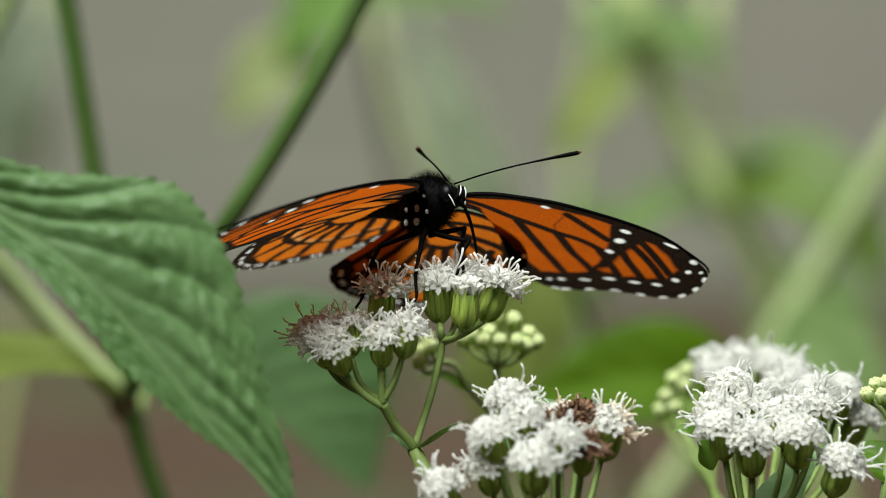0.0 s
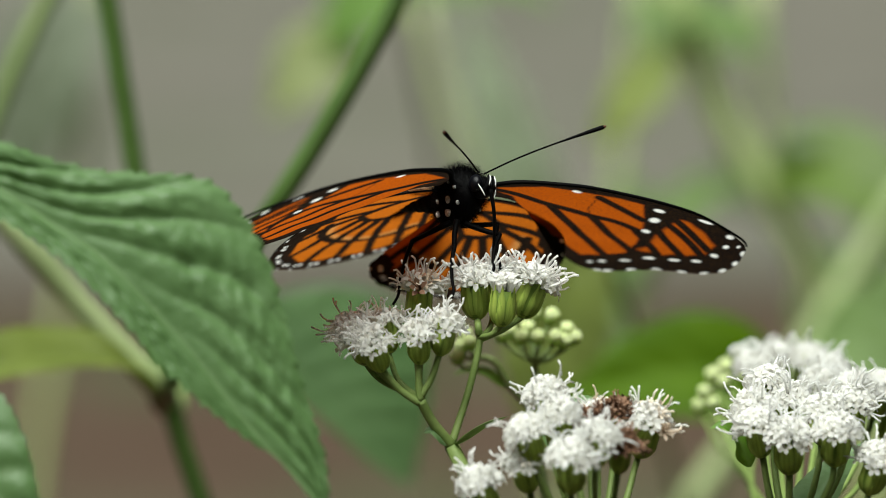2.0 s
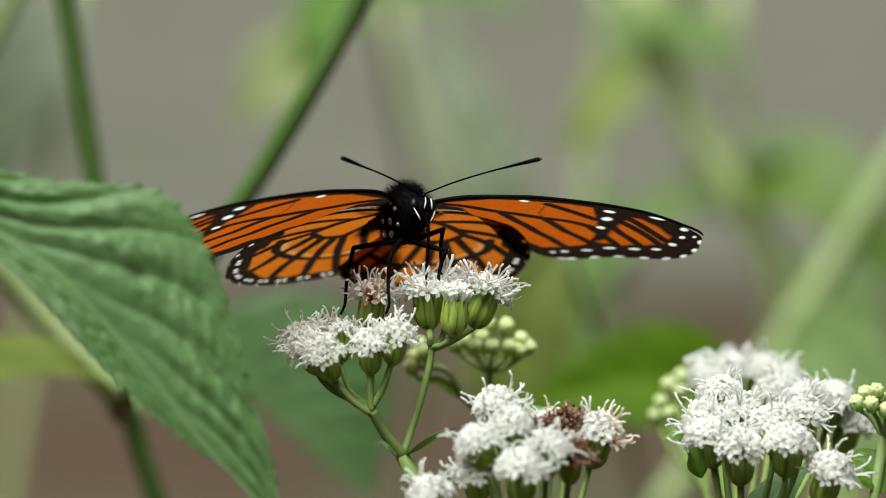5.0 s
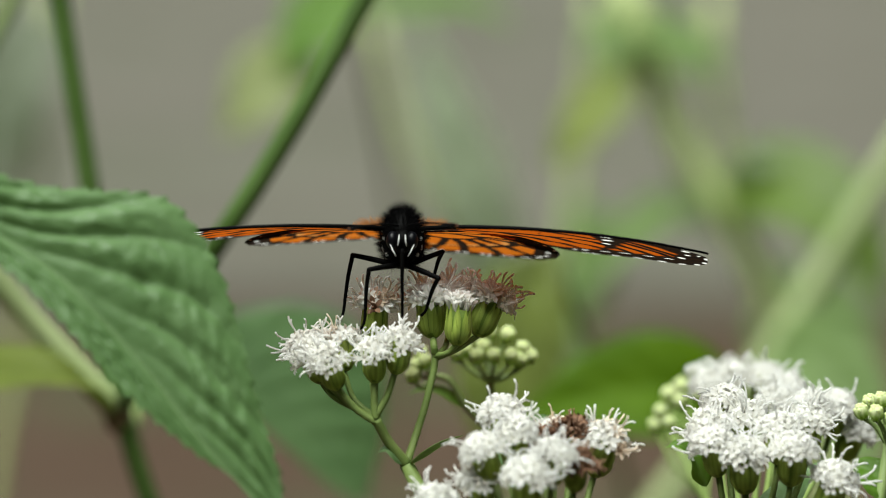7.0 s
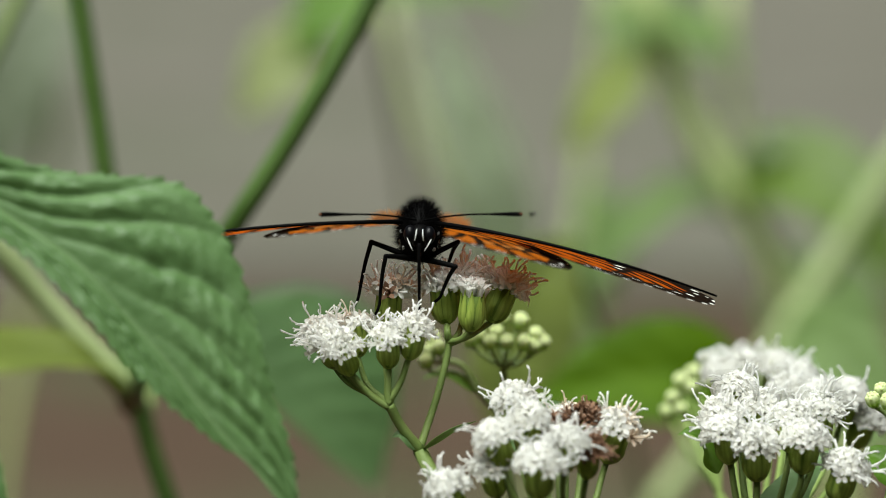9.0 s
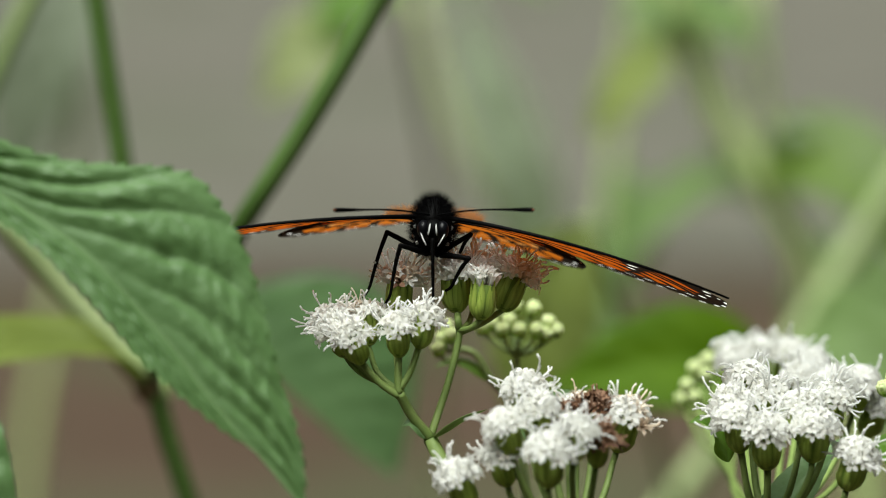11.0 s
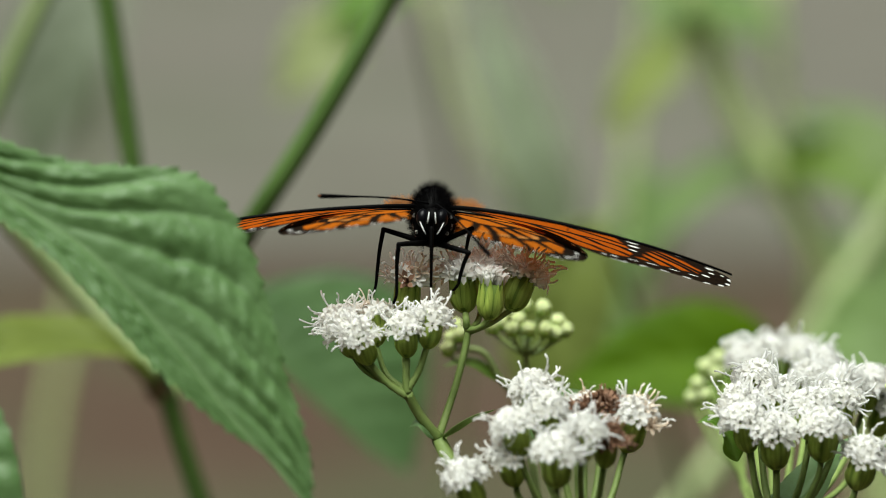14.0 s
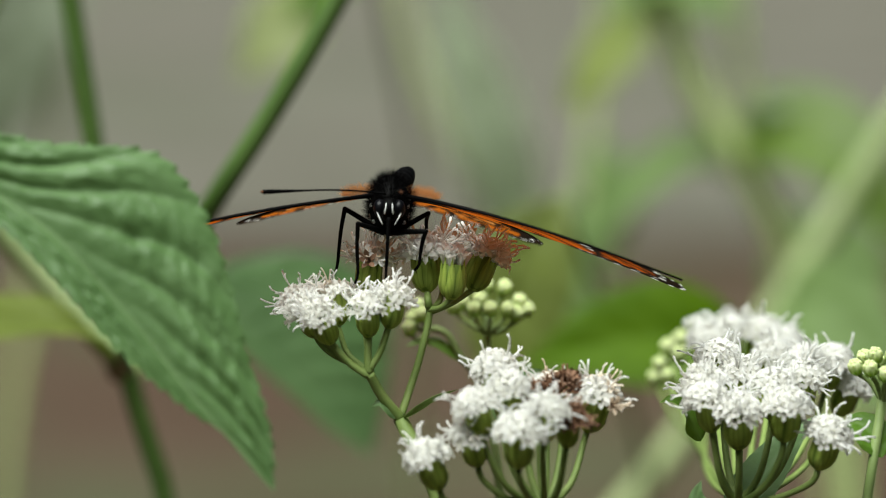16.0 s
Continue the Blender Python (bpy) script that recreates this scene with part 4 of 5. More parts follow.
FORE_SPOTS = [(26.6, -0.1, 1.1, 0.7), (26.4, 3.4, 1.0, 1.1), (25.7, 7.8, 0.85, 0.7), (14.3, -2.7, 0.9, 0.5), (33.5, 0.6, 1.5, 0.5), (37.6, 3.7, 0.8, 0.9), (37.5, 7.2, 0.55, 0.8), (39.2, 6.2, 0.35, 0.6),
              (19.3, 23.0, 0.6, 0.45), (21.0, 21.9, 0.8, 0.55), (24.2, 19.8, 1.2, 0.5), (27.4, 16.9, 1.3, 0.6), (31.0, 15.5, 1.2, 0.6), (34.1, 14.0, 1.0, 0.65), (36.3, 10.8, 0.8, 0.85)]
FORE_TICKS = [(20.6, 25.6), (22.2, 24.9), (25.5, 22.5), (29.0, 20.3), (32.6, 19.0), (35.8, 17.5), (38.2, 15.1), (39.6, 11.6), (40.2, 8.0)]
HIND_TOP = [(0, 2), (6, 0.4), (13, 1.2), (19.4, 5), (24, 11.6), (25.8, 20)]
HIND_LOW = [(0, 27), (2.5, 31), (5.5, 33.4), (10, 34.4), (15, 33.6), (20, 31), (24, 26), (25.8, 20)]
FORE_VEINS = [[(2.6, -0.6), (5.9, 0.5), (10.5, 3.1), (13.9, 4.4), (17.3, 5.6), (20.7, 6.3), (25.3, 8.5)], [(11.2, 3.8), (14.8, 9.9), (18.4, 15.6), (21.8, 20.3)], [(17.3, 5.6), (20.9, 11.5), (25.5, 16.9)],
              [(17.7, -1.5), (21.1, 1.3), (24.8, 4.2)], [(24.3, 8.4), (26.5, 11.9), (28.3, 14.7)], [(27.1, 6.3), (29.1, 9.9), (31.7, 13.5)], [(27.5, 3.0), (31.2, 7.1), (34.4, 11.7)], [(29.2, 1.8), (32.2, 5.6), (35.2, 9.8)]]
HIND_VEINS = [[(0, 3.5), (5, 5), (10, 7.5), (12, 9)], [(0, 6), (4, 9.5), (7.5, 13.5)], [(12, 9), (10.5, 12.5), (7.5, 13.5)], [(6, 4.9), (13, 3.4), (19.4, 5.2)], [(10, 7.4), (17.5, 7.6), (23.8, 11.4)],
              [(12, 9), (18, 11.2), (25, 16)], [(11.5, 10.8), (17, 16), (24.5, 23.4)], [(10.5, 12.5), (15, 19.5), (21, 29.6)], [(8.8, 13.2), (12, 21), (15.5, 33)], [(7.5, 13.5), (9, 22), (10, 34)], [(4, 9.5), (5, 20), (5.5, 33)], [(1, 8), (2, 19), (2, 30)]]


def inside(u, v, poly):
    """True where the places (u, v) lie within a closed outline."""
    res = np.zeros(u.shape, bool)
    for (a, b), (c, d) in zip(poly, poly[1:] + poly[:1]):
        res ^= ((b > v) != (d > v)) & (u < (c - a) * (v - b) / (d - b + 1e-12) + a)
    return res


def field(u, v, poly, blur=0.25):
    """1 within an outline, 0 outside, with a narrow soft step."""
    d = near_line(u, v, poly + poly[:1])
    return soft(np.where(inside(u, v, poly), -d, d), 0.0, blur)


def wing_mesh(name, top, low, veins, side, hind):
    nu, nv = (170, 110) if not hind else (110, 130)
    t_line, l_line = np.array(curve2(top, 200)), np.array(curve2(low, 300))
    umax = top[-1][0]
    us = umax * (1 - (1 - np.linspace(0, 1, nu)) ** 1.35)
    vt = np.interp(us, t_line[:, 0], t_line[:, 1])
    vl = np.interp(us, l_line[:, 0], l_line[:, 1])
    scal = 0.22 * np.abs(np.sin(us * 1.15)) * np.clip((us - (18 if not hind else 1)) / 2, 0, 1)
    vl = vl - scal * np.clip((umax - us) / 2, 0, 1)
    k = np.linspace(0, 1, nv)[None, :]
    u = np.repeat(us[:, None], nv, 1)
    v = vt[:, None] * (1 - k) + vl[:, None] * k
    outer = curve2([p for p in low if p[0] >= (18 if not hind else 0)] + [p for p in top[-2:-5:-1] if p[0] > (33 if not hind else 17)], 100)
    d_out = near_line(u, v, outer)
    d_top = near_line(u, v, curve2(top, 40))
    d_in = near_line(u, v, curve2([p for p in low if p[0] <= 18.5], 30)) if not hind else np.full(u.shape, 9.0)
    ink = np.zeros(u.shape)
    relief = np.zeros(u.shape)
    for i, line in enumerate(veins):
        d = near_line(u, v, curve2(line, 24))
        width = (0.6 if not hind else 0.6) + 0.012 * np.minimum(u, 14)
        ink = np.maximum(ink, soft(d, width, 0.16))
        relief = np.maximum(relief, soft(d, 0.22, 0.3))
    wob = 0.35 * np.sin(us * 2.1)[:, None]
    if not hind:
        ink = np.maximum(ink, 1 - np.maximum(field(u + wob * 0.4, v, FORE_FIELD), field(u, v + wob * 0.5, FORE_TIPS, 0.5)))
        ink = np.maximum(ink, 0.8 * soft(near_line(u, v, [(17.6, -1.6), (16.6, 3.0), (17.3, 5.6)]), 0.14, 0.1))
    else:
        ink = np.maximum(ink, soft(d_out, 3.5 + wob))
        ink = np.maximum(ink, soft(d_top, 0.9))
        ink = np.maximum(ink, soft(near_line(u, v, curve2([(2.6, 21.0), (6.8, 23.6), (10.4, 23.6), (14.0, 21.2), (16.6, 17.4), (17.6, 13.2), (16.4, 9.4)], 30)), 0.78))
    white = np.zeros(u.shape)

    def spot(a, b, r1, r2, ang=0.0):
        c, s = math.cos(ang), math.sin(ang)
        x, y = (u - a) * c + (v - b) * s, -(u - a) * s + (v - b) * c
        return soft(np.hypot(x / r1, y / r2), 1.0, 0.3)
    if not hind:
        for a, b, r1, r2 in FORE_SPOTS:
            white = np.maximum(white, spot(a, b, r1 * 0.7, r2 * (0.6 if b > 9 else 0.75), -0.45 if b > 9 else 0.3))
        for (a, b), (c, d) in zip(FORE_TICKS, FORE_TICKS[1:] + [(40.4, 5.0)]):
            white = np.maximum(white, spot(a, b, 0.75, 0.4, math.atan2(d - b, c - a)))
    o = np.array(outer)
    seg = np.concatenate([[0], np.cumsum(np.hypot(*np.diff(o, axis=0).T))])
    total = seg[-1]
    count = 0 if not hind else 13
    for j in range(count):
        for shift, inset, r1, r2 in ((0.0, 0.15, 0.5, 0.3),) if j > count - 3 else ((-0.16, 1.7, 0.3, 0.4), (0.16, 1.7, 0.3, 0.38), (0.0, 0.14, 0.3, 0.2)):
            s = (j + 0.6 + shift) / (count + 0.2) * total
            x, y = np.interp(s, seg, o[:, 0]), np.interp(s, seg, o[:, 1])
            x2, y2 = np.interp(min(s + 0.5, total), seg, o[:, 0]), np.interp(min(s + 0.5, total), seg, o[:, 1])
            x1, y1 = np.interp(max(s - 0.5, 0), seg, o[:, 0]), np.interp(max(s - 0.5, 0), seg, o[:, 1])
            ang = math.atan2(y2 - y1, x2 - x1)
            nx, ny = math.sin(ang), -math.cos(ang)
            white = np.maximum(white, spot(x + nx * inset, y + ny * inset, r1, r2, ang) * (0.9 if inset < 1 else 1.0))
    fade = np.clip(u / 30, 0, 1)[..., None] if not hind else np.clip((28 - v) / 30, 0, 1)[..., None]
    base = ORANGE * (1 - 0.2 * (1 - fade)) + (AMBER - ORANGE) * (0.1 if not hind else 0.85) * (fade if not hind else 1)
    if hind:
        rim = soft(near_line(u, v, curve2([(2.6, 20.0), (6.6, 22.5), (10.0, 22.5), (13.2, 20.3), (15.6, 16.9), (16.5, 13.2), (15.4, 9.8)], 30)), 0.55, 0.7)[..., None]
        base = base * (1 - 0.4 * rim) + RIM * 0.4 * rim
    col = base * (1 - ink[..., None]) + INK * ink[..., None]
    col = col * (1 - white[..., None]) + CREAM * white[..., None]
    # gentle camber, a raised fold along the veins and shallow waves towards the edge
    z = 0.9 * np.sin(np.clip((u / umax), 0, 1) * math.pi) * (1 - 0.3 * k) + 0.05 * relief + 0.05 * np.sin(v * 0.9 + u * 0.35) * np.clip(v / 14, 0, 1)
    if hind:
        z = z - 0.12
    else:
        z = z - 0.1 * (u / umax) ** 2 * v
    verts = np.stack([u * side, v, z], -1).reshape(-1, 3) * 0.001
    faces = []
    for i in range(nu - 1):
        for j in range(nv - 1):
            a = i * nv + j
            q = (a, a + 1, a + nv + 1, a + nv)
            faces.append(q if side < 0 else q[::-1])
    me = mesh_from(name, verts.tolist(), faces, WING)
    ca = me.color_attributes.new("pattern", "FLOAT_COLOR", "POINT")
    flat = np.concatenate([col.reshape(-1, 3), np.ones((nu * nv, 1))], 1)
    ca.data.foreach_set("color", flat.ravel())
    return me


MM = 0.001


def mmv(x, y, z):
    return Vector((x, y, z)) * MM


def hair_tufts(count, center, radii, seed, long, sweep, low=-0.35, thick=0.028):
    """Fine tapered hairs standing on an ellipsoid, swept along sweep."""
    k = random.Random(seed)
    sh = Shape()
    while count:
        d = Vector((k.gauss(0, 1), k.gauss(0, 1), k.gauss(0, 1))).normalized()
        if d.z < low:
            continue
        p = mmv(center[0] + d.x * radii[0], center[1] + d.y * radii[1], center[2] + d.z * radii[2])
        n2 = Vector((d.x / radii[0], d.y / radii[1], d.z / radii[2])).normalized()
        way = (n2 + Vector(sweep) + Vector((k.gauss(0, 0.28), k.gauss(0, 0.28), k.gauss(0, 0.28)))).normalized()
        h = k.uniform(*long) * MM
        q = p + way * h * 0.5
        sh.tube([p - n2 * 0.1 * MM, q, p + way * h + Vector(sweep) * h * 0.25], lambda u: thick * MM * (1 - 0.85 * u), 3, cap=False)
        count -= 1
    return sh


def make_butterfly():
    bf = thing("butterfly", at(-4, 4, 5), "orange butterfly with black veins and white-dotted black wing borders on flowers", "butterfly")
    p = {}
    sh = Shape().ball((0, 0.3 * MM, -0.3 * MM), (2.9 * MM, 4.7 * MM, 4.3 * MM), rings=14, sides=22)
    thorax = part("thorax", sh.done("thorax", BLACK), bf)
    part("fur", hair_tufts(4600, (0, 0.2, -0.2), (2.85, 4.5, 4.15), 5, (0.5, 1.5), (0, 0.1, 0.12), -0.9).done("fur", FUR), thorax, label="dense black fur")
    part("wing_base_fur", hair_tufts(1100, (-3.6, 2.0, 0.9), (2.9, 2.4, 1.0), 8, (0.4, 1.3), (-0.5, 0.1, 0.4), 0.0, 0.022).done("tawny fur", FUR_TAWNY), thorax, label="tawny orange hairs")
    part("wing_base_fur", hair_tufts(1100, (3.6, 2.0, 0.9), (2.9, 2.4, 1.0), 9, (0.4, 1.3), (0.5, 0.1, 0.4), 0.0, 0.022).done("tawny fur", FUR_TAWNY), thorax, label="tawny orange hairs")
    sh = Shape()
    dots = ((2.55, -1.9, -0.3, 0.3), (2.6, -0.4, -1.6, 0.6), (2.1, -1.8, -2.6, 0.3), (2.62, 1.6, -1.1, 0.4), (2.05, 0.4, -3.1, 0.75), (2.75, -1.0, 0.8, 0.25), (2.1, 2.4, -2.7, 0.5))
    for x, y, z, r in dots:
        for s in (-1, 1):
            sh.ball((x * s * MM, y * MM, z * MM), (0.32 * MM, r * 0.85 * MM, r * 1.1 * MM), rings=6, sides=8)
    part("white_dot", sh.done("white dots", WHITE), thorax, label="white scale dots on the sides")
    # abdomen
    line = spline([mmv(0, 0, 0), mmv(0, 5, 0.1), mmv(0, 8, 0.0), mmv(0, 12, -0.4)], 24)
    sh = Shape().tube(line, lambda u: (1.7 * (1 - u ** 5 * 0.62) * (1 + 0.05 * math.sin(u * 50))) * MM, 14)
    p["abdomen"] = part("abdomen", sh.done("abdomen", BLACK), bf)
    # head
    hc = Vector((0, -4.7, -0.9))
    sh = Shape().ball(hc * MM, (1.75 * MM, 1.5 * MM, 1.7 * MM), rings=10, sides=16)
    head = part("head", sh.done("head", BLACK), bf)
    part("fur", hair_tufts(420, tuple(hc), (1.6, 1.4, 1.6), 6, (0.4, 0.9), (0, -0.1, 0.2), -0.6, 0.025).done("fur", FUR), head)
    for s in (-1, 1):
        part("eye", Shape().ball(((hc + Vector((1.35 * s, -0.35, 0.15))) * MM), (0.9 * MM, 1.15 * MM, 1.3 * MM), rings=10, sides=14).done("eye", EYE), head, label="glossy black compound eye")
        # palps and the white face stripes
        pl = spline([(hc + Vector((0.55 * s, -1.1, -1.2))) * MM, (hc + Vector((0.6 * s, -1.9, -0.7))) * MM, (hc + Vector((0.45 * s, -2.2, 0.4))) * MM, (hc + Vector((0.35 * s, -2.1, 1.0))) * MM], 8)
        part("palp", Shape().tube(pl, lambda u: (0.42 - 0.25 * u) * MM, 8).done("palp", BLACK), head)
        st = Shape()
        a = spline([(hc + Vector((0.62 * s, -2.28, -0.75))) * MM, (hc + Vector((0.48 * s, -2.55, 0.1))) * MM, (hc + Vector((0.42 * s, -2.42, 0.85))) * MM], 6)
        st.tube(a, lambda u: (0.05 + 0.07 * math.sin(u * 3.1)) * MM, 6)
        b = spline([(hc + Vector((0.8 * s, -1.45, -2.2))) * MM, (hc + Vector((1.3 * s, -1.4, -1.3))) * MM, (hc + Vector((1.75 * s, -1.15, -0.3))) * MM], 6)
        st.tube(b, lambda u: (0.04 + 0.07 * math.sin(u * 3.1)) * MM, 6)
        part("face_stripe", st.done("white stripe", WHITE), head, label="white stripe beside the eye")
    # antennae: a thin shaft and a slim club, built along +z
    for s, key in ((-1, "antenna_l"), (1, "antenna_r")):
        an = spline([mmv(0, 0, 0), mmv(0, 0.4, 4.5), mmv(0, 0.5, 9), mmv(0, 0.35, 14), mmv(0.1, 0.2, 18.4)], 26)
        sh = Shape().tube(an, lambda u: (0.13 + 0.19 * max(0.0, min(1.0, (u - 0.6) / 0.32)) ** 1.4) * MM, 8)
        p[key] = part("antenna", sh.done("antenna", BLACK), bf)
        tipm = Shape().ball(an[-1], (0.22 * MM, 0.22 * MM, 0.4 * MM), rings=6, sides=8)
        part("antenna_tip", tipm.done("antenna tip", CLUB), p[key], label="reddish brown tip")
    # proboscis along -z
    pr = spline([mmv(0, 0, 0), mmv(0, -0.5, -3), mmv(0, -0.3, -7), mmv(0, 0.2, -10.6)], 20)
    p["proboscis"] = part("proboscis", Shape().tube(pr, lambda u: (0.30 - 0.13 * u) * MM, 8).done("proboscis", BLACK), bf, label="thin black feeding tube")
    # legs: upper and lower piece, each along +z
    for key, (femur, tibia) in LEGS.items():
        up_ = Shape().tube([mmv(0, 0.22 * math.sin(q * 0.5236), q * femur / 6) for q in range(7)], lambda u: (0.46 - 0.12 * u) * MM, 8)
        up_.ball((0, 0, femur * MM), (0.36 * MM,) * 3, rings=6, sides=8)
        p[key + "a"] = part("upper_leg", up_.done("upper leg", BLACK), bf)
        lw = spline([mmv(0, 0, 0), mmv(0.1, 0.3, tibia * 0.3), mmv(0.0, 0.25, tibia * 0.6), mmv(-0.1, -0.1, tibia * 0.85), mmv(0.25, 0, tibia)], 16)
        low_ = Shape().tube(lw, lambda u: (0.34 - 0.15 * u) * MM, 7)
        k = random.Random(len(key) + ord(key[-1]))
        for _ in range(44):
            i = k.randrange(3, 16)
            a = k.uniform(0, 6.28)
            o = Vector((math.cos(a), math.sin(a), 0.9)).normalized()
            low_.tube([lw[i], lw[i] + o * 0.55 * MM], lambda u: 0.03 * MM * (1 - 0.8 * u), 3, cap=False)
        for s in (-1, 1):
            low_.tube(spline([lw[-1], lw[-1] + mmv(0.25 * s, 0, 0.2), lw[-1] + mmv(0.4 * s, 0.1, 0.6)], 3), lambda u: 0.06 * MM * (1 - 0.6 * u), 4)
        p[key + "b"] = part("lower_leg", low_.done("lower leg", BLACK), bf, label="spined black lower leg with foot")
    # wings
    for s, key in ((1, "r"), (-1, "l")):
        p["fore_" + key] = part("forewing", wing_mesh("forewing", FORE_TOP, FORE_LOW, FORE_VEINS, s, False), bf, label="orange forewing with black veins and white spots")
        p["hind_" + key] = part("hindwing", wing_mesh("hindwing", HIND_TOP, HIND_LOW, HIND_VEINS, s, True), bf, label="orange hindwing with a white-dotted black border")
        for wk in ("fore_", "hind_"):
            rib = spline([mmv(q[0] * s, q[1], 0.9 * math.sin(q[0] / (FORE_TOP if wk == "fore_" else HIND_TOP)[-1][0] * math.pi) - (0.12 if wk == "hind_" else 0)) for q in (FORE_TOP if wk == "fore_" else HIND_TOP)], 40)
            part("wing_edge", Shape().tube(rib, lambda u: (0.36 - 0.2 * u) * MM * (1 if wk == "fore_" else 0.4), 6).done("wing edge", BLACK), p[wk + key], label="stout black leading edge")
    return bf, p


# upper and lower length of each leg
LEGS = {"leg_1": (6.2, 9.9), "leg_2": (4.7, 8.6), "leg_3": (5.4, 6.4), "leg_4": (5.4, 7.6)}
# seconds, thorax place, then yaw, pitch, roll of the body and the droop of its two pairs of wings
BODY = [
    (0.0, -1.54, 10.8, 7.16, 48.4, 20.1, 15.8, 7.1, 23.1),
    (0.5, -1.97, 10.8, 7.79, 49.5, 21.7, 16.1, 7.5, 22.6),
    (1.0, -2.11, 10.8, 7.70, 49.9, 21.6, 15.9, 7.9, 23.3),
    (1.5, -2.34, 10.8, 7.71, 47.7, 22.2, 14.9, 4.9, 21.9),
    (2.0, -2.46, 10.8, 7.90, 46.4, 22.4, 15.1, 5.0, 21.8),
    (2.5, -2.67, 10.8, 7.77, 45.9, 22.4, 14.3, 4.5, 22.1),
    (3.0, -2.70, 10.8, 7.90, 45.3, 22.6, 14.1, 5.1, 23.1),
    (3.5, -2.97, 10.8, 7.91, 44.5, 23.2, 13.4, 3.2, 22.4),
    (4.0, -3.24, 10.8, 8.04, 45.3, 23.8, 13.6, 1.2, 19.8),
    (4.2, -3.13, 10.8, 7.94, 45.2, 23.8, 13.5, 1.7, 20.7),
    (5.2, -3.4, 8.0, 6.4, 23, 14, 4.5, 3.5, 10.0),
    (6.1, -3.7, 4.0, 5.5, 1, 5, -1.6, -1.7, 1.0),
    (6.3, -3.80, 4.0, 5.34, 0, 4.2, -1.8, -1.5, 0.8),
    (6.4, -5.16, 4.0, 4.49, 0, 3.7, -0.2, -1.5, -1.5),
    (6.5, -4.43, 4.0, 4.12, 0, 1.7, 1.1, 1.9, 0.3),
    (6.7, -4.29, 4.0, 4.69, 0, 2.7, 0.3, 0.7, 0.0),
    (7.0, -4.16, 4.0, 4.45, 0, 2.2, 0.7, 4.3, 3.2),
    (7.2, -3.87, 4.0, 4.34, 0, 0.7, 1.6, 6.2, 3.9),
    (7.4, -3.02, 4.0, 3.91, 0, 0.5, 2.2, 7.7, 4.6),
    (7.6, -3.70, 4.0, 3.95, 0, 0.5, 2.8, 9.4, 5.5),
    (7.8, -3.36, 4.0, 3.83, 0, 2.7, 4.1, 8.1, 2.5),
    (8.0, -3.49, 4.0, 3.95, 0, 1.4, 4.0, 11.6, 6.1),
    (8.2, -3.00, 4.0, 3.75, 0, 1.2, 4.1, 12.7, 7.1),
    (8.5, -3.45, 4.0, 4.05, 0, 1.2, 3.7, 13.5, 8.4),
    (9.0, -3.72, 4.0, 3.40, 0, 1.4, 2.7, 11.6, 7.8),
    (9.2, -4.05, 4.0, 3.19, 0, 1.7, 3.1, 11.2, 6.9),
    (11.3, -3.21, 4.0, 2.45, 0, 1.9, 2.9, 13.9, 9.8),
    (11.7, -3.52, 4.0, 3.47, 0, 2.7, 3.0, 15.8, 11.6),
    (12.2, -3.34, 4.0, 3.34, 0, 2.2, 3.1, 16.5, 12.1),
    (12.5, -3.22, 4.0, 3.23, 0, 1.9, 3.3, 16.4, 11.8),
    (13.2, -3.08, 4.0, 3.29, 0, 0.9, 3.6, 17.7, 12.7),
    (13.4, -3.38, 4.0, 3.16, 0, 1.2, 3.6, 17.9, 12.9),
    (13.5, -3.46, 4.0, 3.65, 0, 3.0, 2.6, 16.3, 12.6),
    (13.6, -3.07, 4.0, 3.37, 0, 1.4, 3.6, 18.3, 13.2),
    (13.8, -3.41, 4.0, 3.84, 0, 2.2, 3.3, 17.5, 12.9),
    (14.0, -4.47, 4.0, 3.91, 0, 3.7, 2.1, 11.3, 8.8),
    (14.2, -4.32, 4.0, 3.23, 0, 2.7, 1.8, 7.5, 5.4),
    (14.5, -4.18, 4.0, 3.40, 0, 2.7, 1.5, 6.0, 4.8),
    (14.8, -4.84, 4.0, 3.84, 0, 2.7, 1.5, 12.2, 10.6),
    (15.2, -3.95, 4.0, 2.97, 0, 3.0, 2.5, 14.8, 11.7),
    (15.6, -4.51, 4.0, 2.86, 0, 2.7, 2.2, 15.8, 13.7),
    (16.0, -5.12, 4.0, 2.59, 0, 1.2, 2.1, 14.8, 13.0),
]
# seconds, then how far the trailing edges of the two pairs of wings are raised
TILT = [(0.0, 0, 0), (4.2, 0, 0), (6.3, -8, -8), (6.5, -5, -5), (7.0, -1, 2.2), (7.4, 0.5, 5.6), (8.4, 0.2, 3.2), (9.1, 0, 3.2), (11.3, 0, 2.5), (12.2, -1, 3.5), (13.1, 0, 3.7), (14.1, -1, 2.8), (14.6, -1.5, 2.2), (15.0, -1, 1.5), (15.5, -3, -0.5), (16.0, 0.8, 3.4)]
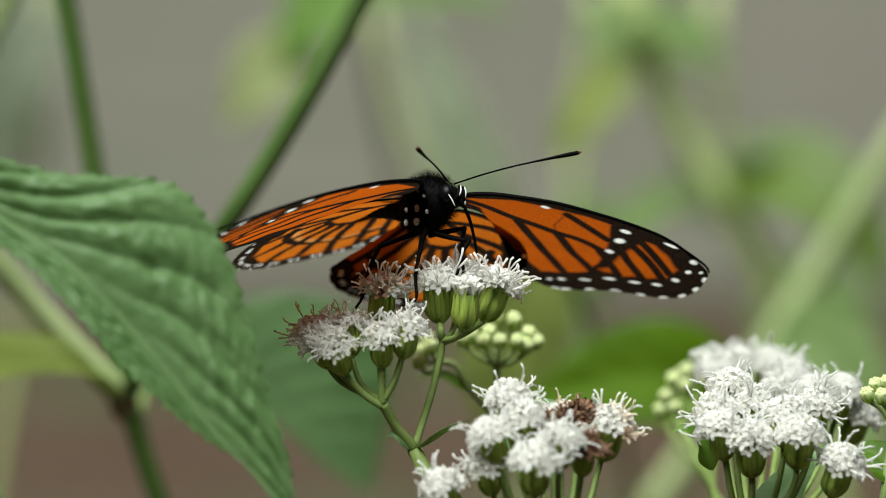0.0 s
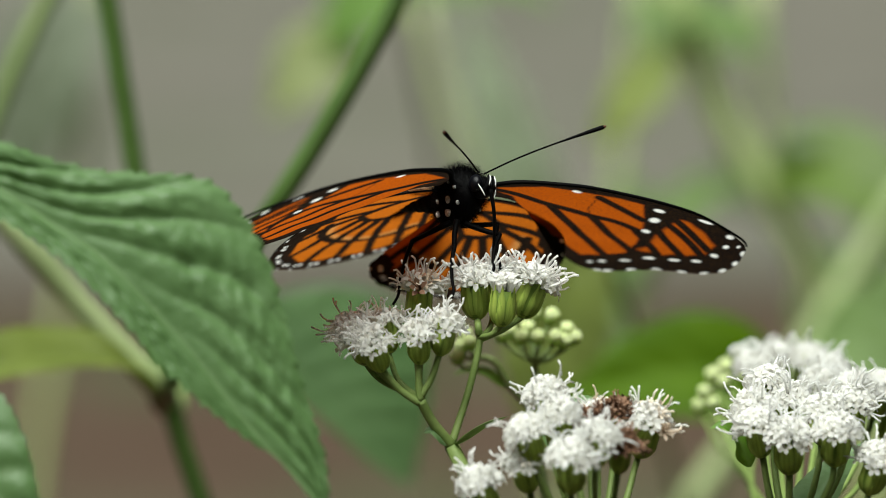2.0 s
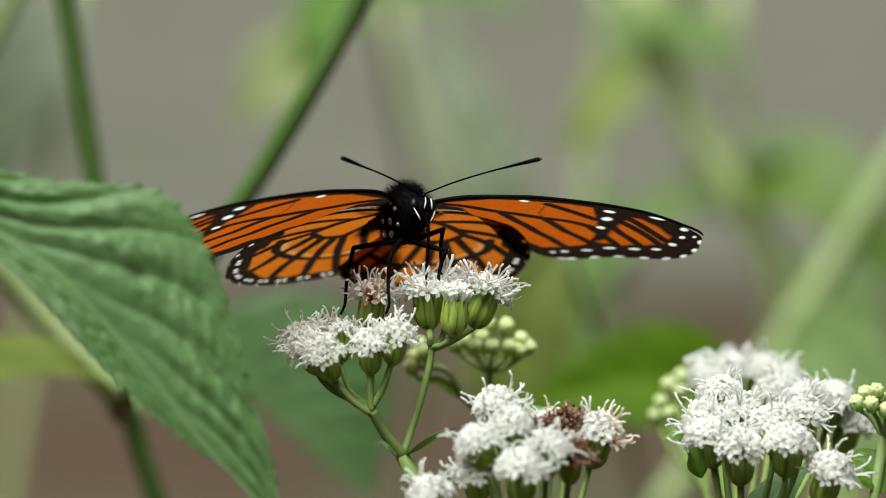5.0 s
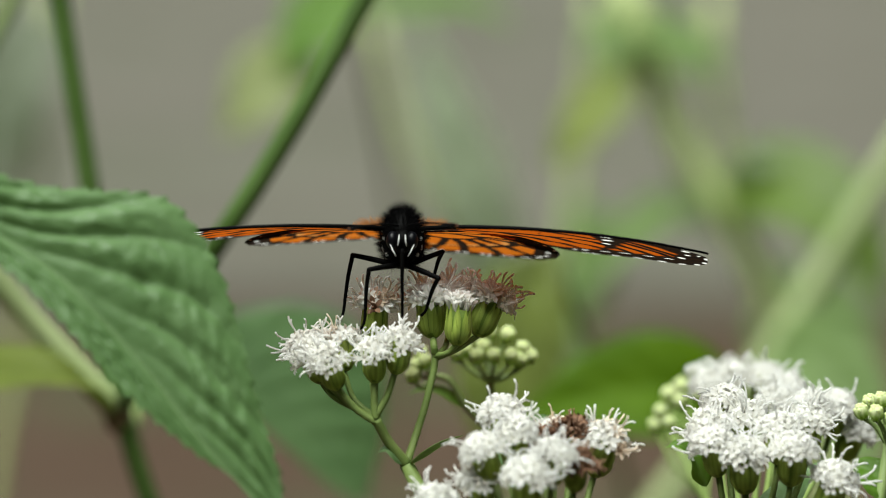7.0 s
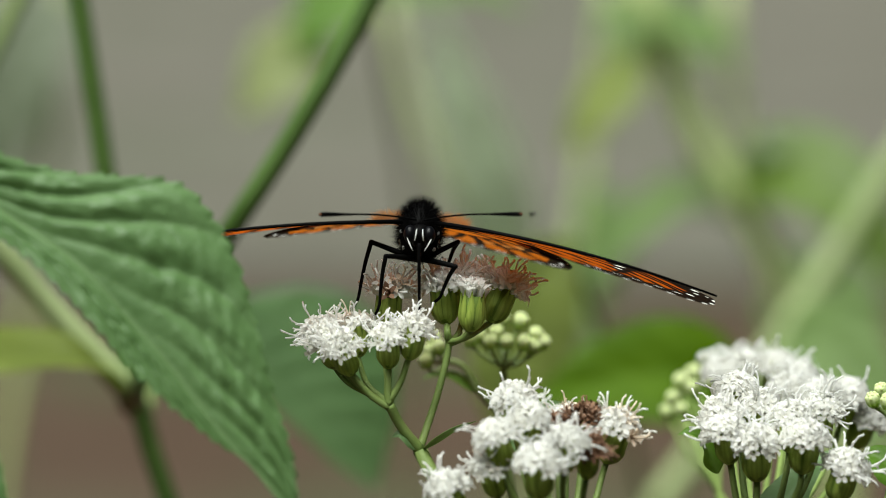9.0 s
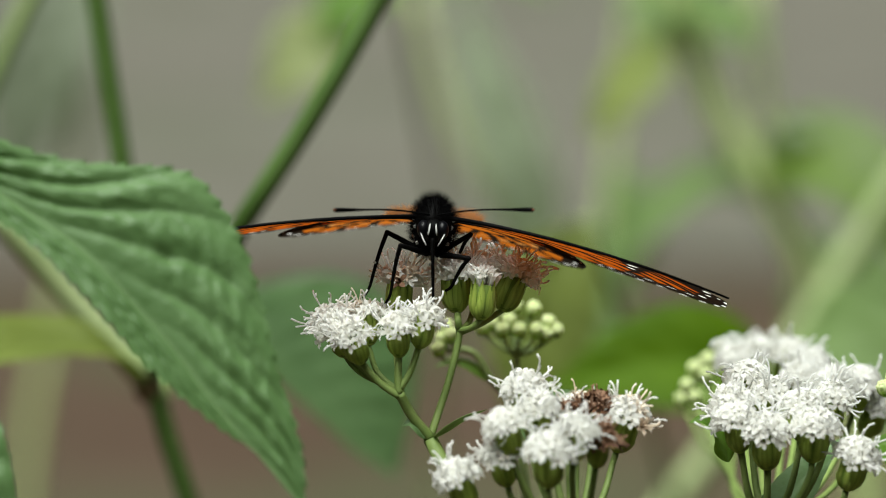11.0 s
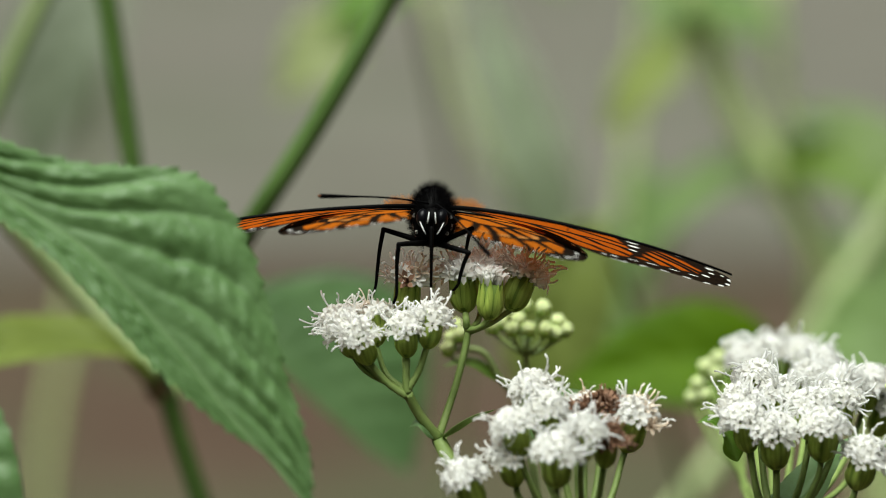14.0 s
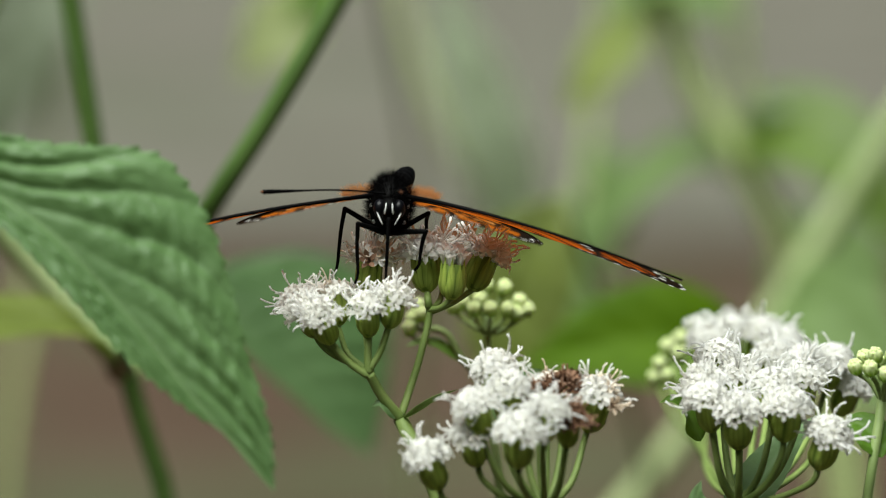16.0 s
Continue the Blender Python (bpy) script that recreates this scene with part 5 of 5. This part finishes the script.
# each leg: hip, its foot while turned aside and while facing ahead, and the way its knee points in the two stances
FEET = [("leg_1", (-0.9, -1.0, -4.0), (-11.6, 4, -7.8), (-12.9, 4, -7.8), (-1.0, 0.3, 0.7), (-0.63, -0.1, 0.65)), ("leg_2", (-0.7, -2.0, -4.1), (-3.4, 0, -7.2), (-9.7, 1, -8.6), (-0.2, -1.0, 0.3), (-0.63, -0.57, 0.5)),
        ("leg_3", (0.7, -2.0, -4.1), (2.2, 4.6, -3.6), (-1.3, 2, -6.8), (1.0, 0.2, 0.5), (0.8, -0.57, 0.2)), ("leg_4", (0.9, -1.0, -4.0), (3.4, 8, -3.6), (-0.2, 10, -2.6), (1.0, 0.4, 0.6), (0.8, -0.15, 0.59))]


def blend(t, a, b, t0=4.2, t1=6.2):
    k = min(1.0, max(0.0, (t - t0) / (t1 - t0)))
    k = k * k * (3 - 2 * k)
    return a + (b - a) * k


def along(direction, origin, hint=(0.0, 1.0, 0.2)):
    return Matrix.Translation(origin) @ axes(direction, hint).to_4x4()


def motions():
    bf, p = BUTTERFLY
    body, wings, legs = [], {k: [] for k in ("fore_r", "fore_l", "hind_r", "hind_l")}, {}
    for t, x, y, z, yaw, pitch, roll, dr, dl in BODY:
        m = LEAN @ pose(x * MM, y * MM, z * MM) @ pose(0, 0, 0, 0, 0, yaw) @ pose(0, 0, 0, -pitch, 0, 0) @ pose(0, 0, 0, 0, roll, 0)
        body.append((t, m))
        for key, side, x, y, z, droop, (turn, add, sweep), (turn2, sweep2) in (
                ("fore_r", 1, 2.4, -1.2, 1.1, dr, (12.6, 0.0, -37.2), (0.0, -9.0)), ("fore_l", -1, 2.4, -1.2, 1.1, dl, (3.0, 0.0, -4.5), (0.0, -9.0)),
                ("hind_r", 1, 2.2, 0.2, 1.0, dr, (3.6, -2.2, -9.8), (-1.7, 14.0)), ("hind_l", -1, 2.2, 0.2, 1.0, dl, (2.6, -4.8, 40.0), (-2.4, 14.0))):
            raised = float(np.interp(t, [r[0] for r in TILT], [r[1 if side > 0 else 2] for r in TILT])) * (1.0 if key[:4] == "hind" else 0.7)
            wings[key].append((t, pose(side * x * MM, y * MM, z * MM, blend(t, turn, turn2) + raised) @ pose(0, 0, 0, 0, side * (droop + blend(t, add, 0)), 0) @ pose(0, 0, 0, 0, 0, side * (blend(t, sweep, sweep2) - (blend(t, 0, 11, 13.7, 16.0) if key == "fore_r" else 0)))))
        inv = m.inverted()
        for key, hip, foot1, foot2, bend1, bend2 in FEET:
            h = mmv(*hip) + inv.to_3x3() @ up(-1.4, 0, -1.0) * (MM * blend(t, 1, 0))
            femur, tibia = [q * MM for q in LEGS[key]]
            foot, bend = [[blend(t, a, b) for a, b in zip(p1, p2)] for p1, p2 in ((foot1, foot2), (bend1, bend2))]
            g = inv @ at(*foot)
            d = g - h
            reach = min(max(d.length, 0.0055), (femur + tibia) * 0.995)
            d.normalize()
            a = (femur ** 2 - tibia ** 2) / (2 * reach) + reach / 2
            lift = math.sqrt(max(1e-12, femur ** 2 - a * a))
            b = inv.to_3x3() @ up(*bend)
            b = (b - d * b.dot(d)).normalized()
            knee = h + d * a + b * lift
            legs.setdefault(key + "a", []).append((t, along(knee - h, h)))
            legs.setdefault(key + "b", []).append((t, along(h + d * reach - knee, knee)))
    walk(bf, body)
    for k, rows in wings.items():
        walk(p[k], rows)
    for k, rows in legs.items():
        walk(p[k], rows)
    # antennae and feeding tube: the way each one points, in the subject's frame, time by time
    ways = {
        "antenna_l": ((0.0, -0.24, -0.93, 0.22), (1.5, -0.26, -0.93, 0.28), (4.2, -0.28, -0.92, 0.25), (5.2, -0.7, -0.8, 0.25), (6.3, -1, -0.7, 0.1), (7.0, -0.4, -1, -0.05), (7.8, -1, -0.8, 0.1),
                      (9.0, -1, -0.95, 0.03), (12.5, -1, -1, 0.02), (13.8, -1, -1, 0.0), (14.0, -1, -0.7, 0.05), (14.2, -0.4, -1, -0.2), (14.5, -0.15, -1, -0.25), (14.8, -1, -1, 0.1), (15.2, -1, -0.7, 0.06), (16.0, -1, -0.4, 0.0)),
        "antenna_r": ((0.0, 0.92, -0.1, 0.22), (1.5, 0.89, 0.0, 0.34), (4.2, 0.89, 0.0, 0.34), (5.2, 0.8, -0.5, 0.2), (6.3, 0.4, -1, 0.0), (7.0, 0.4, -1, -0.02), (7.8, 1, -1, 0.03),
                      (9.0, 1, -0.95, 0.05), (12.5, 1, -1, 0.03), (13.8, 1, -1, 0.02), (14.0, 0.42, -0.85, -0.42), (14.2, 0.3, -0.6, -0.75), (14.5, 0.29, -0.55, -0.78), (14.8, 1, -1, 0.12), (15.2, 1, -1.1, 0.1), (15.6, 0.8, -1, 0.03), (16.0, 0.06, -1, 0.0)),
        "proboscis": ((0.0, 0.25, 0.5, -0.8), (1.5, 0.06, 0.1, -1), (4.2, -0.04, 0.1, -1), (5.2, 0.0, 0.1, -1), (6.3, 0.0, 0.12, -1), (9.0, 0.01, 0.12, -1), (12.5, 0.02, 0.12, -1), (16.0, -0.05, 0.12, -1))}
    roots = {"antenna_l": mmv(-0.55, -5.0, 1.3), "antenna_r": mmv(0.55, -5.0, 1.3), "proboscis": mmv(0, -6.5, -2.0)}
    for key, table in ways.items():
        times = [r[0] for r in table]
        rows = []
        for t, m in body:
            way = up(*[np.interp(t, times, [r[i] for r in table]) for i in (1, 2, 3)])
            way = m.to_3x3().inverted() @ way
            if key == "proboscis":
                way = -way
            rows.append((t, along(way, roots[key], (0.05, 0.1, 1) if key != "proboscis" else (0, 1, 0))))
        walk(p[key], rows)
    flight = ((0, 95, -21), (3.6, 89, -17), (3.8, 64, 3), (3.9, 62, 18), (4, 56, 33), (4.15, 49, 55), (6, 78, 74), (8, 91, 52), (8.2, 62, 38), (8.3, 45, 25), (8.4, 29, 22), (8.5, 5, 11), (8.6, -3, 12), (8.75, 1, 12), (8.9, 6, 11), (9, 13, 6), (9.2, 27, -9), (9.6, 76, -13), (10.5, 101, -5), (16, 104, 8))
    walk(GNAT, [(t, LEAN @ pose(x * MM, 40 * MM, z * MM, 50, 0, 30)) for t, x, z in flight])
    walk(p["abdomen"], [(t, pose(0, 3.4 * MM, 0.4 * MM, blend(t, 24, -2) + blend(t, 0, 27, 15.6, 15.95), 0, blend(t, 0, -13, 15.6, 15.95))) for t, m in body])


def make_gnat():
    """A tiny dark fly that crosses behind the butterfly."""
    g = thing("gnat", at(110, 40, -20), "tiny dark gnat in flight", "insect")
    part("body", Shape().ball((0, 0, 0), (0.2 * MM, 0.2 * MM, 0.4 * MM), rings=6, sides=8).ball((0, 0, 0.45 * MM), (0.17 * MM, 0.17 * MM, 0.15 * MM), rings=6, sides=8).done("gnat body", BLACK), g)
    for s in (-1, 1):
        w = Shape()
        w.v = [mmv(0, 0, 0.2), mmv(0.4 * s, 0.1, 0.3), mmv(0.75 * s, 0.12, 0.1), mmv(0.5 * s, 0.1, -0.1), mmv(0.2 * s, 0.02, 0)]
        w.f, w.a = [(0, 1, 2, 3, 4)], [0] * 5
        part("wing", w.done("gnat wing", FUR), g)
    return g


BUTTERFLY = make_butterfly()
GNAT = make_gnat()
motions()
